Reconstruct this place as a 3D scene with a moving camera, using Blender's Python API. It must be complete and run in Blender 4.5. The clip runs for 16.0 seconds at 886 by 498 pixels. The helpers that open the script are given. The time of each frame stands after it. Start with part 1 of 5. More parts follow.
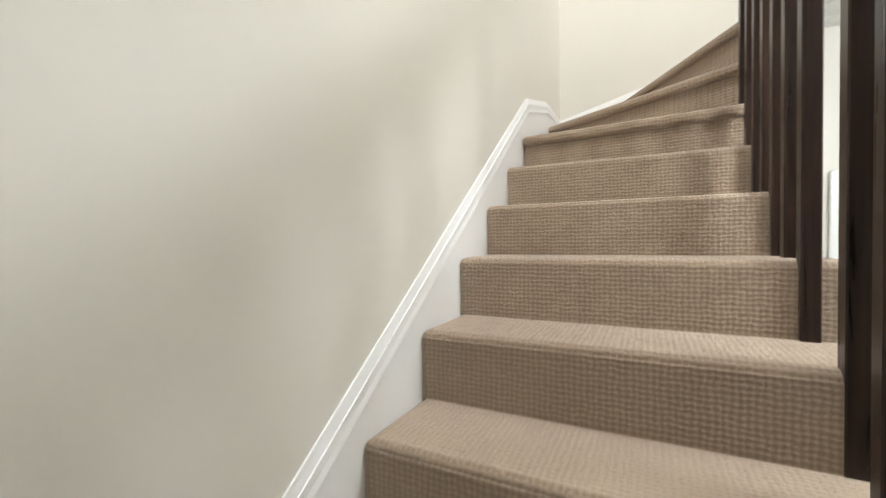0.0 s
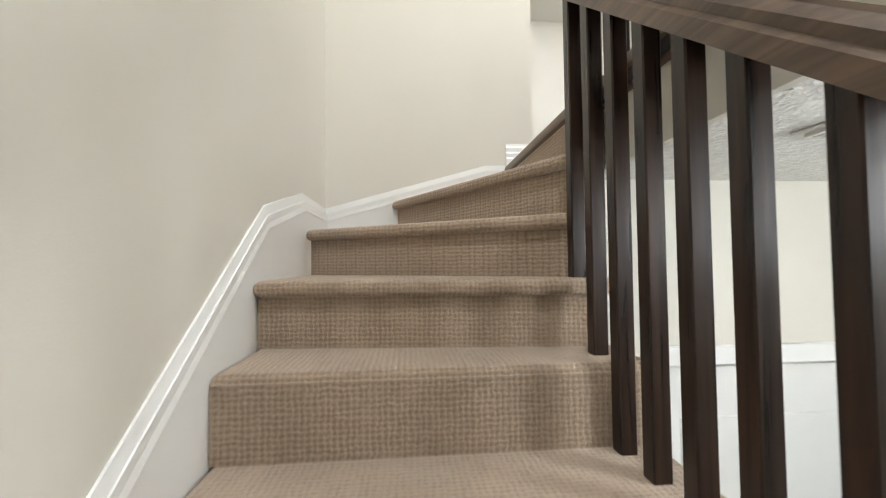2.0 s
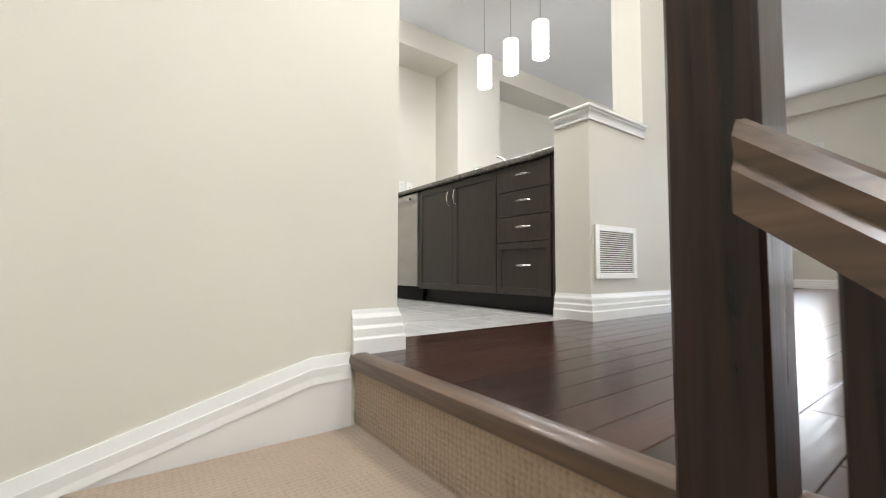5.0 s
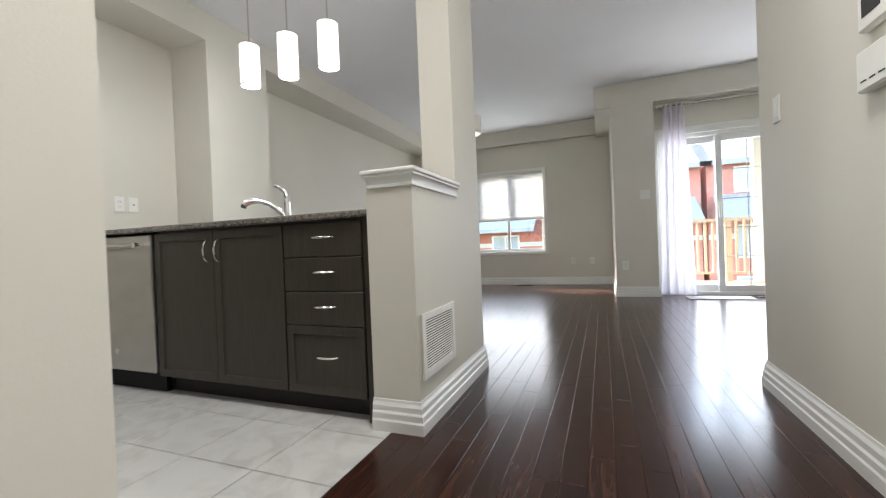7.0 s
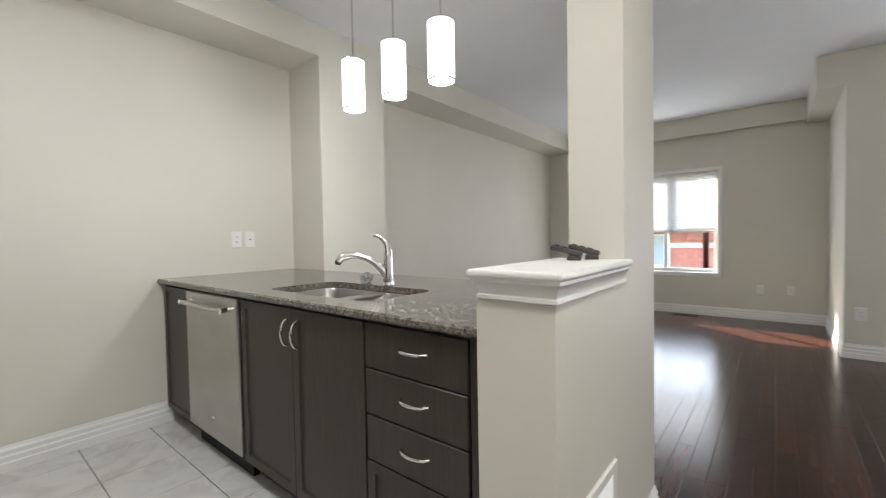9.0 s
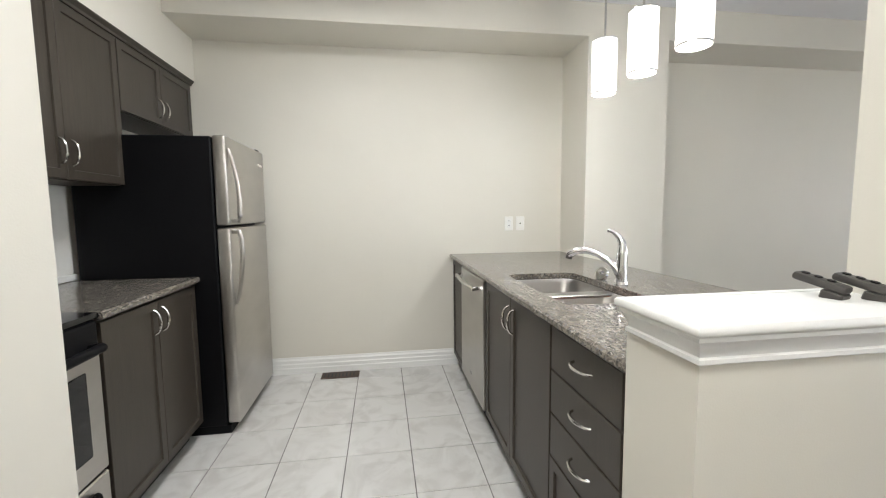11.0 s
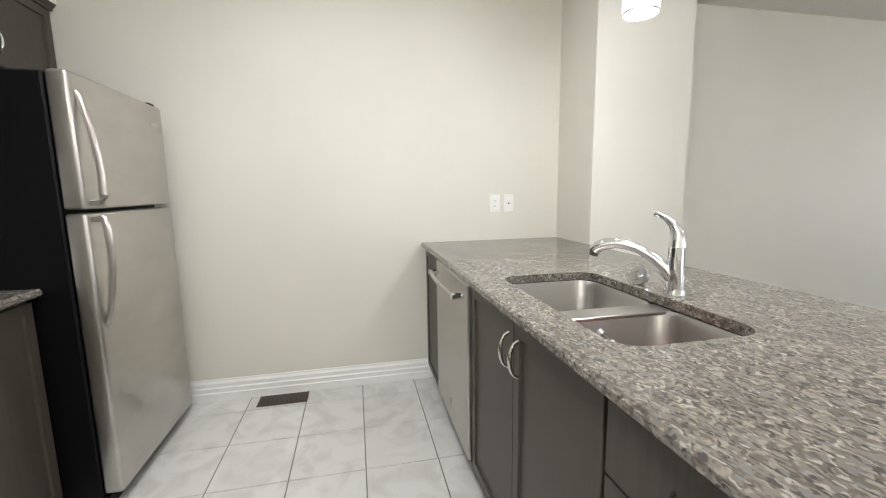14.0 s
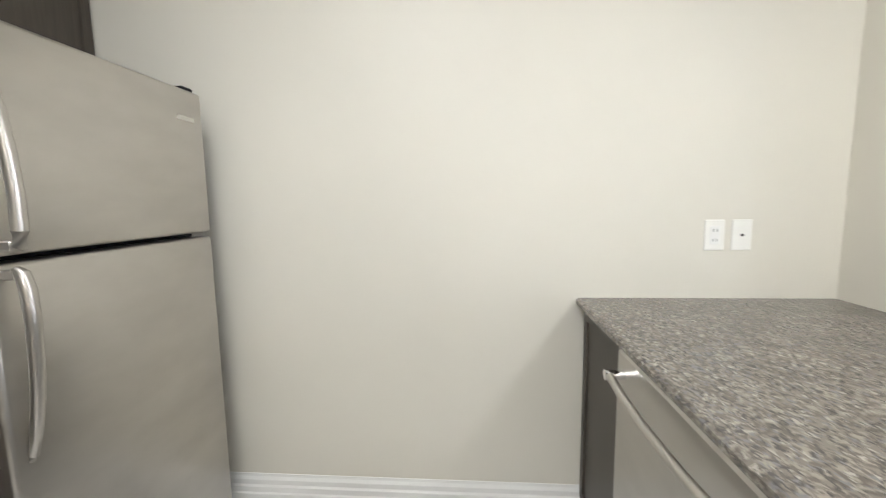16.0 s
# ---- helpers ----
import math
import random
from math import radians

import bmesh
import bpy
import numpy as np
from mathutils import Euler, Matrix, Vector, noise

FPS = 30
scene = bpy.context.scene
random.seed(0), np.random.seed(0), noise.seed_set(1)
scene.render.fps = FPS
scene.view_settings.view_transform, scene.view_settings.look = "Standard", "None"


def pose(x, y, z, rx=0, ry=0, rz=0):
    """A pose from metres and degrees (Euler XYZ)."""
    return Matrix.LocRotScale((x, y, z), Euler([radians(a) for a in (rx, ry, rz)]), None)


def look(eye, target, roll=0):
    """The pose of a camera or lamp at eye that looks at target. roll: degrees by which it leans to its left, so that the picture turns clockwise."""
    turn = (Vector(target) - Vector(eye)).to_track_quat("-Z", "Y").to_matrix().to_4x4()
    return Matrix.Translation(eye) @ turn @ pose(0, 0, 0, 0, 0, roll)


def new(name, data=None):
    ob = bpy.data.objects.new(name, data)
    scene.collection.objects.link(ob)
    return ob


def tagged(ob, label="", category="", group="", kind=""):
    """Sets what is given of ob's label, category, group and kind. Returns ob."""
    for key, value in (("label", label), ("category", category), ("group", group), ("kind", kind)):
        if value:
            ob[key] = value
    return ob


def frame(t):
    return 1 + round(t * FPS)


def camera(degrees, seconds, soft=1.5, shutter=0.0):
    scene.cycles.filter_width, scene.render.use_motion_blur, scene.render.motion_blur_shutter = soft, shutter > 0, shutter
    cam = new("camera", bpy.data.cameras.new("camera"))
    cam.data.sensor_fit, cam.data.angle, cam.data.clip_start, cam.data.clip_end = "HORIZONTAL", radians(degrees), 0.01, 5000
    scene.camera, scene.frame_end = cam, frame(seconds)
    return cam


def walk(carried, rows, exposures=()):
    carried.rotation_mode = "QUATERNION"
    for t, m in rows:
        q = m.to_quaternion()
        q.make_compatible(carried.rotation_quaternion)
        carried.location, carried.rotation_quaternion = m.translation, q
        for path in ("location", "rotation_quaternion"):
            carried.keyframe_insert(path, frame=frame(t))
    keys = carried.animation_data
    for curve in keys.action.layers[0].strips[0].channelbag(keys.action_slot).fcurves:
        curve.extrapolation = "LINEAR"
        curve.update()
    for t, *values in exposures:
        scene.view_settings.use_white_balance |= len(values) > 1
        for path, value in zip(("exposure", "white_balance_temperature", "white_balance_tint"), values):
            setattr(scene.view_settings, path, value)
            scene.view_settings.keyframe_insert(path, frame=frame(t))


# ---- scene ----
cam = camera(94.6, 16.0, soft=1.1, shutter=0.25)
# seconds, place, turn
PATH = [
    (0.0, 3.050, -1.653, -1.051, 88.68, 0.80, 116.90),
    (0.5, 2.854, -1.735, -0.919, 90.35, 1.12, 104.80),
    (1.0, 2.638, -1.861, -0.817, 92.15, 0.28, 93.69),
    (1.5, 2.417, -1.856, -0.678, 92.92, -0.14, 86.78),
    (2.0, 2.219, -1.799, -0.513, 92.01, 0.59, 84.96),
    (2.5, 2.003, -1.829, -0.410, 94.08, 0.60, 78.64),
    (3.0, 1.814, -1.799, -0.307, 94.15, 0.83, 76.14),
    (3.5, 1.649, -1.803, -0.189, 94.73, 0.36, 72.72),
    (3.7, 1.586, -1.825, -0.119, 94.75, 0.25, 69.40),
    (5.8, 0.959, -1.638, 0.462, 91.73, 1.14, 42.04),
    (6.0, 0.913, -1.606, 0.525, 91.44, 1.70, 37.94),
    (6.5, 0.779, -1.573, 0.656, 90.48, 2.03, 28.04),
    (7.0, 0.698, -1.466, 0.750, 89.51, 2.33, 21.37),
    (7.5, 0.597, -1.348, 0.909, 88.80, 2.56, 18.08),
    (8.0, 0.461, -1.208, 0.995, 88.20, 2.54, 18.34),
    (8.5, 0.394, -1.093, 1.115, 88.20, 2.04, 26.09),
    (9.0, 0.376, -0.848, 1.149, 88.28, 1.02, 39.17),
    (9.5, 0.432, -0.732, 1.264, 87.60, 0.66, 53.22),
    (10.0, 0.611, -0.677, 1.257, 86.58, 0.35, 65.74),
    (12.5, 0.564, -0.385, 1.266, 83.58, 1.28, 88.08),
    (13.0, 0.400, -0.392, 1.264, 83.01, 1.29, 84.71),
    (13.5, 0.139, -0.396, 1.253, 82.77, 1.11, 80.74),
    (14.0, -0.061, -0.405, 1.246, 81.82, 0.82, 77.86),
    (14.5, -0.299, -0.432, 1.249, 81.74, 0.69, 76.28),
    (15.0, -0.510, -0.427, 1.257, 81.99, 0.78, 77.34),
    (15.5, -0.795, -0.395, 1.278, 83.26, 0.85, 83.72),
    (16.0, -1.057, -0.394, 1.299, 83.14, 0.80, 94.21),
]
walk(cam, [(t, pose(*p)) for t, *p in PATH], exposures=[(0.0, 4.42), (0.5, 4.23), (1.0, 4.00), (3.5, 4.15), (6.0, 3.90), (6.5, 3.56), (8.0, 3.48), (9.0, 3.55), (10.0, 3.75), (12.5, 3.98), (16.0, 4.01)])

# ---- world, sun, large lights ----
SUN_DIR = Vector((0.75, -0.62, -0.52)).normalized()      # the way the sunlight travels
world = bpy.data.worlds.new("world")
scene.world = world
world.use_nodes = True
wn = world.node_tree.nodes
sky = wn.new("ShaderNodeTexSky")
sky.sky_type, sky.sun_disc = "NISHITA", False
sky.sun_elevation = math.asin(-SUN_DIR.z)
sky.sun_rotation = math.atan2(-SUN_DIR.x, -SUN_DIR.y)
world.node_tree.links.new(sky.outputs[0], wn["Background"].inputs[0])
wn["Background"].inputs[1].default_value = 0.15


def lamp(name, kind, m, energy, color=(1, 1, 1), **opts):
    data = bpy.data.lights.new(name, kind)
    data.energy, data.color = energy, color
    if "size" in opts:
        data.shape, data.size, data.size_y = "RECTANGLE", opts["size"][0], opts["size"][1]
    if "radius" in opts:
        data.shadow_soft_size = opts["radius"]
    if "angle" in opts:
        data.angle = radians(opts["angle"])
    if "spread" in opts:
        data.spread = radians(opts["spread"])
    ob = new(name, data)
    ob.matrix_world = m
    return ob


lamp("sun", "SUN", look((0, 0, 0), SUN_DIR), 2.6, (1.0, 0.95, 0.86), angle=0.5)
lamp("slider_daylight", "AREA", look((2.15, 4.62, 1.1), (2.15, 0, 0.9)), 6.0, (0.82, 0.90, 1.0), size=(1.5, 1.9))
lamp("window_daylight", "AREA", look((-0.88, 5.76, 1.28), (-0.88, 0, 1.0)), 2.1, (0.86, 0.92, 1.0), size=(1.2, 1.35))
for i, px in enumerate((-1.45, -1.13, -0.82)):
    lamp("pendant_bulb", "POINT", pose(px, 0.63, 1.80), 0.62, (0.96, 0.98, 1.0), radius=0.05)
# fill added below the drum pendant to lift the dining wall
lamp("drum_fill", "POINT", pose(-0.83, 3.3, 1.97), 0.45, (1.0, 0.98, 0.95), radius=0.06)
# kitchen and hall: unseen fill lamps, added to brighten the south side and floor
lamp("kitchen_fill", "AREA", look((-1.25, -0.75, 2.63), (-1.25, -0.75, 0)), 1.5, (0.965, 0.98, 1.0), size=(0.3, 0.3))
lamp("hall_fill", "AREA", look((0.75, -0.55, 2.63), (0.75, -0.55, 0)), 2.2, (1.0, 0.985, 0.96), size=(0.42, 0.42))
lamp("lower_hall_bulb", "POINT", pose(2.1, -0.55, -0.40), 2.0, (0.90, 0.95, 1.0), radius=0.11)
# unseen fill lamp, added above the flight to brighten the stair walls
lamp("stairwell_fill", "AREA", look((2.7, -1.7, 2.63), (2.7, -1.7, 0)), 3.5, (0.915, 0.95, 1.0), size=(0.42, 0.42))


# ---- materials ----
def mat(name, color, rough=0.6, metal=0.0, noise_scale=0.0, amount=0.0, bump=0.0, bump_scale=200.0, spec=0.5, coat=0.0, stretch=(1, 1, 1), vary=0.0):
    m = bpy.data.materials.new(name)
    m.use_nodes = True
    n, l = m.node_tree.nodes, m.node_tree.links
    b = n["Principled BSDF"]
    b.inputs["Base Color"].default_value = (*color, 1)
    b.inputs["Roughness"].default_value = rough
    b.inputs["Metallic"].default_value = metal
    b.inputs["Specular IOR Level"].default_value = spec
    b.inputs["Coat Weight"].default_value = coat
    co = n.new("ShaderNodeTexCoord")
    mp = n.new("ShaderNodeMapping")
    mp.inputs["Scale"].default_value = stretch
    l.new(co.outputs["Object"], mp.inputs[0])
    last = None
    if amount or vary:
        mix = n.new("ShaderNodeMixRGB")
        mix.blend_type = "MULTIPLY"
        mix.inputs[0].default_value = 1.0
        mix.inputs[1].default_value = (*color, 1)
        t1 = n.new("ShaderNodeTexNoise")
        t1.inputs["Scale"].default_value = noise_scale or 3.0
        t1.inputs["Detail"].default_value = 6
        l.new(mp.outputs[0], t1.inputs["Vector"])
        ramp = n.new("ShaderNodeMapRange")
        ramp.inputs["From Min"].default_value, ramp.inputs["From Max"].default_value = 0.3, 0.7
        ramp.inputs["To Min"].default_value, ramp.inputs["To Max"].default_value = 1 - amount, 1 + amount
        l.new(t1.outputs["Fac"], ramp.inputs["Value"])
        out = ramp.outputs[0]
        if vary:
            info = n.new("ShaderNodeObjectInfo")
            vr = n.new("ShaderNodeMapRange")
            vr.inputs["To Min"].default_value, vr.inputs["To Max"].default_value = 1 - vary, 1 + vary
            l.new(info.outputs["Random"], vr.inputs["Value"])
            mul = n.new("ShaderNodeMath")
            mul.operation = "MULTIPLY"
            l.new(out, mul.inputs[0])
            l.new(vr.outputs[0], mul.inputs[1])
            out = mul.outputs[0]
        l.new(out, mix.inputs[2])
        l.new(mix.outputs[0], b.inputs["Base Color"])
        rr = n.new("ShaderNodeMapRange")
        rr.inputs["To Min"].default_value, rr.inputs["To Max"].default_value = max(0.02, rough * 0.85), min(1, rough * 1.15)
        l.new(t1.outputs["Fac"], rr.inputs["Value"])
        l.new(rr.outputs[0], b.inputs["Roughness"])
    if bump:
        t2 = n.new("ShaderNodeTexNoise")
        t2.inputs["Scale"].default_value = bump_scale
        t2.inputs["Detail"].default_value = 4
        l.new(mp.outputs[0], t2.inputs["Vector"])
        bp = n.new("ShaderNodeBump")
        bp.inputs["Strength"].default_value = bump
        bp.inputs["Distance"].default_value = 0.01
        l.new(t2.outputs["Fac"], bp.inputs["Height"])
        l.new(bp.outputs[0], b.inputs["Normal"])
    return m


def glow(name, color, strength, rough=0.5):
    m = mat(name, color, rough)
    b = m.node_tree.nodes["Principled BSDF"]
    b.inputs["Emission Color"].default_value = (*color, 1)
    b.inputs["Emission Strength"].default_value = strength
    return m


WALL = mat("wall_paint", (0.69, 0.663, 0.590), 0.55, noise_scale=1.5, amount=0.025, bump=0.05, bump_scale=260)
CEIL = mat("ceiling_paint", (0.78, 0.78, 0.79), 0.85, noise_scale=2.0, amount=0.02, bump=0.12, bump_scale=120)
POPCORN = mat("textured_ceiling", (0.80, 0.79, 0.76), 0.9, noise_scale=40, amount=0.10, bump=1.0, bump_scale=70)
TRIM = mat("white_trim_paint", (0.80, 0.80, 0.78), 0.34, noise_scale=4, amount=0.02, bump=0.02, bump_scale=60)
WHITE = mat("white_plastic", (0.82, 0.81, 0.77), 0.35, noise_scale=20, amount=0.02)
DARKSLOT = mat("dark_slot", (0.03, 0.03, 0.03), 0.6)
CAB = mat("cabinet_stain", (0.051, 0.042, 0.033), 0.38, spec=0.38, noise_scale=6, amount=0.16, bump=0.05, bump_scale=30, stretch=(14, 14, 1))
# near-black toe kick tone: the recess's shade put into the colour
CABSHADE = mat("cabinet_shadow", (0.012, 0.010, 0.010), 0.6)
STEEL = mat("brushed_steel", (0.52, 0.50, 0.47), 0.34, 1.0, noise_scale=4, amount=0.07, bump=0.004, bump_scale=60, stretch=(1, 1, 2.5))
SINKM = mat("sink_steel", (0.46, 0.445, 0.43), 0.30, 1.0, noise_scale=6, amount=0.03)
CHROME = mat("chrome", (0.82, 0.82, 0.83), 0.07, 1.0)
NICKEL = mat("satin_nickel", (0.66, 0.65, 0.62), 0.22, 1.0)
BLACK = mat("black_enamel", (0.003, 0.003, 0.004), 0.5, spec=0.18, noise_scale=80, amount=0.2, bump=0.04, bump_scale=300)
GLASSBLACK = mat("black_glass", (0.006, 0.006, 0.007), 0.06)
HOUSEGLASS = mat("house_window_glass", (0.36, 0.41, 0.48), 0.1)
REDPLASTIC = mat("red_plastic", (0.72, 0.06, 0.025), 0.35)
ORANGE = mat("orange_plastic", (0.75, 0.22, 0.03), 0.35)
GREYPLASTIC = mat("grey_plastic", (0.05, 0.046, 0.042), 0.45, noise_scale=30, amount=0.1)
BRONZE = mat("brown_metal", (0.07, 0.045, 0.03), 0.45, 0.6, noise_scale=30, amount=0.2)
BRICK = mat("red_brick", (0.56, 0.21, 0.16), 0.85, noise_scale=9, amount=0.2, bump=0.3, bump_scale=25)
ROOF = mat("grey_shingle", (0.36, 0.35, 0.34), 0.9, noise_scale=12, amount=0.25, bump=0.4, bump_scale=30)
SIDING = mat("pale_siding", (0.62, 0.60, 0.55), 0.7, noise_scale=3, amount=0.06)
GRASS = mat("ground_grass", (0.09, 0.12, 0.05), 0.95, noise_scale=2, amount=0.4, bump=0.5, bump_scale=20)
DECK = mat("deck_wood", (0.50, 0.36, 0.22), 0.7, noise_scale=4, amount=0.2, bump=0.1, bump_scale=30, stretch=(1, 12, 12))
LAMPGLASS = glow("lit_glass", (1.0, 0.98, 0.95), 0.16, 0.3)
# faint emission added to the drum's shade and diffuser
DRUM = glow("drum_fabric_glow", (0.66, 0.62, 0.55), 0.02, 0.8)
BULBPLATE = glow("unseen_light_diffuser", (1.0, 0.97, 0.92), 0.12)
MATM = mat("pale_mat", (0.55, 0.55, 0.56), 0.9, noise_scale=30, amount=0.2, bump=0.5, bump_scale=300)
GROUT = mat("grout", (0.16, 0.155, 0.147), 0.9, noise_scale=20, amount=0.2, bump=0.2, bump_scale=300)
SUBFLOOR = mat("board_gap", (0.012, 0.006, 0.005), 0.7)


def wood_mat(name, dark, light, rough, axis, coat=0.0, vary=0.0, scale=1.0):
    """Grained wood; axis is the way that the grain runs."""
    m = bpy.data.materials.new(name)
    m.use_nodes = True
    n, l = m.node_tree.nodes, m.node_tree.links
    b = n["Principled BSDF"]
    co = n.new("ShaderNodeTexCoord")
    mp = n.new("ShaderNodeMapping")
    mp.inputs["Scale"].default_value = [(1.5 if i == axis else 28) * scale for i in range(3)]
    info = n.new("ShaderNodeObjectInfo")
    add = n.new("ShaderNodeVectorMath")
    add.operation = "ADD"
    sc = n.new("ShaderNodeMath")
    sc.operation = "MULTIPLY"
    sc.inputs[1].default_value = 37.0
    l.new(info.outputs["Random"], sc.inputs[0])
    l.new(co.outputs["Object"], add.inputs[0])
    l.new(sc.outputs[0], add.inputs[1])
    l.new(add.outputs[0], mp.inputs[0])
    t = n.new("ShaderNodeTexNoise")
    t.inputs["Scale"].default_value, t.inputs["Detail"].default_value, t.inputs["Distortion"].default_value = 2.0, 8, 0.6
    l.new(mp.outputs[0], t.inputs["Vector"])
    r = n.new("ShaderNodeValToRGB")
    r.color_ramp.elements[0].position, r.color_ramp.elements[1].position = 0.32, 0.72
    r.color_ramp.elements[0].color, r.color_ramp.elements[1].color = (*dark, 1), (*light, 1)
    l.new(t.outputs["Fac"], r.inputs[0])
    hv = n.new("ShaderNodeHueSaturation")
    vr = n.new("ShaderNodeMapRange")
    vr.inputs["To Min"].default_value, vr.inputs["To Max"].default_value = 1 - vary, 1 + vary
    l.new(info.outputs["Random"], vr.inputs["Value"])
    l.new(vr.outputs[0], hv.inputs["Value"])
    l.new(r.outputs[0], hv.inputs["Color"])
    l.new(hv.outputs[0], b.inputs["Base Color"])
    rr = n.new("ShaderNodeMapRange")
    rr.inputs["To Min"].default_value, rr.inputs["To Max"].default_value = rough * 0.8, rough * 1.3
    l.new(t.outputs["Fac"], rr.inputs["Value"])
    l.new(rr.outputs[0], b.inputs["Roughness"])
    b.inputs["Coat Weight"].default_value = coat
    b.inputs["Coat Roughness"].default_value = 0.1
    bp = n.new("ShaderNodeBump")
    bp.inputs["Strength"].default_value, bp.inputs["Distance"].default_value = 0.12, 0.004
    l.new(t.outputs["Fac"], bp.inputs["Height"])
    l.new(bp.outputs[0], b.inputs["Normal"])
    return m


FLOORWOOD = wood_mat("floor_wood", (0.019, 0.007, 0.005), (0.060, 0.023, 0.015), 0.20, 1, vary=0.35)
STAINX = wood_mat("stained_oak_x", (0.058, 0.034, 0.021), (0.150, 0.092, 0.058), 0.34, 0, coat=0.1)
STAINZ = wood_mat("stained_oak_z", (0.007, 0.004, 0.003), (0.042, 0.021, 0.013), 0.28, 2, coat=0.0)
FLOORWOOD.node_tree.nodes["Principled BSDF"].inputs["Specular IOR Level"].default_value = 0.33
STAINZ.node_tree.nodes["Principled BSDF"].inputs["Specular IOR Level"].default_value = 0.36


def carpet_mat():
    m = bpy.data.materials.new("loop_carpet")
    m.use_nodes = True
    n, l = m.node_tree.nodes, m.node_tree.links
    b = n["Principled BSDF"]
    b.inputs["Roughness"].default_value = 0.95
    b.inputs["Specular IOR Level"].default_value = 0.1
    b.inputs["Sheen Weight"].default_value = 0.3
    co = n.new("ShaderNodeTexCoord")
    sep = n.new("ShaderNodeSeparateXYZ")
    warp = n.new("ShaderNodeTexNoise")
    warp.inputs["Scale"].default_value = 35
    wadd = n.new("ShaderNodeMixRGB")
    wadd.blend_type = "LINEAR_LIGHT"
    wadd.inputs[0].default_value = 0.006
    l.new(co.outputs["Object"], warp.inputs["Vector"])
    l.new(co.outputs["Object"], wadd.inputs[1])
    l.new(warp.outputs["Color"], wadd.inputs[2])
    l.new(wadd.outputs[0], sep.inputs[0])
    waves = []
    for a, k in ((0, 470.0), (1, 470.0), (2, 500.0)):
        mu = n.new("ShaderNodeMath")
        mu.operation = "MULTIPLY"
        mu.inputs[1].default_value = k
        l.new(sep.outputs[a], mu.inputs[0])
        si = n.new("ShaderNodeMath")
        si.operation = "SINE"
        l.new(mu.outputs[0], si.inputs[0])
        waves.append(si)
    s1 = n.new("ShaderNodeMath")
    s2 = n.new("ShaderNodeMath")
    l.new(waves[0].outputs[0], s1.inputs[0])
    l.new(waves[1].outputs[0], s1.inputs[1])
    l.new(s1.outputs[0], s2.inputs[0])
    l.new(waves[2].outputs[0], s2.inputs[1])
    h = n.new("ShaderNodeMapRange")
    h.inputs["From Min"].default_value, h.inputs["From Max"].default_value = -2.2, 2.2
    l.new(s2.outputs[0], h.inputs["Value"])
    big = n.new("ShaderNodeTexNoise")
    big.inputs["Scale"].default_value = 7
    fine = n.new("ShaderNodeTexNoise")
    fine.inputs["Scale"].default_value = 600
    l.new(co.outputs["Object"], big.inputs["Vector"])
    l.new(co.outputs["Object"], fine.inputs["Vector"])
    r = n.new("ShaderNodeValToRGB")
    r.color_ramp.elements[0].position, r.color_ramp.elements[1].position = 0.10, 0.58
    r.color_ramp.elements[0].color, r.color_ramp.elements[1].color = (0.310, 0.230, 0.164, 1), (0.415, 0.316, 0.228, 1)
    l.new(h.outputs[0], r.inputs[0])
    mul = n.new("ShaderNodeMixRGB")
    mul.blend_type = "OVERLAY"
    mul.inputs[0].default_value = 0.12
    l.new(r.outputs[0], mul.inputs[1])
    l.new(big.outputs["Fac"], mul.inputs[2])
    l.new(mul.outputs[0], b.inputs["Base Color"])
    ad = n.new("ShaderNodeMath")
    l.new(h.outputs[0], ad.inputs[0])
    l.new(fine.outputs["Fac"], ad.inputs[1])
    bp = n.new("ShaderNodeBump")
    bp.inputs["Strength"].default_value, bp.inputs["Distance"].default_value = 0.75, 0.004
    l.new(ad.outputs[0], bp.inputs["Height"])
    l.new(bp.outputs[0], b.inputs["Normal"])
    return m


CARPET = carpet_mat()


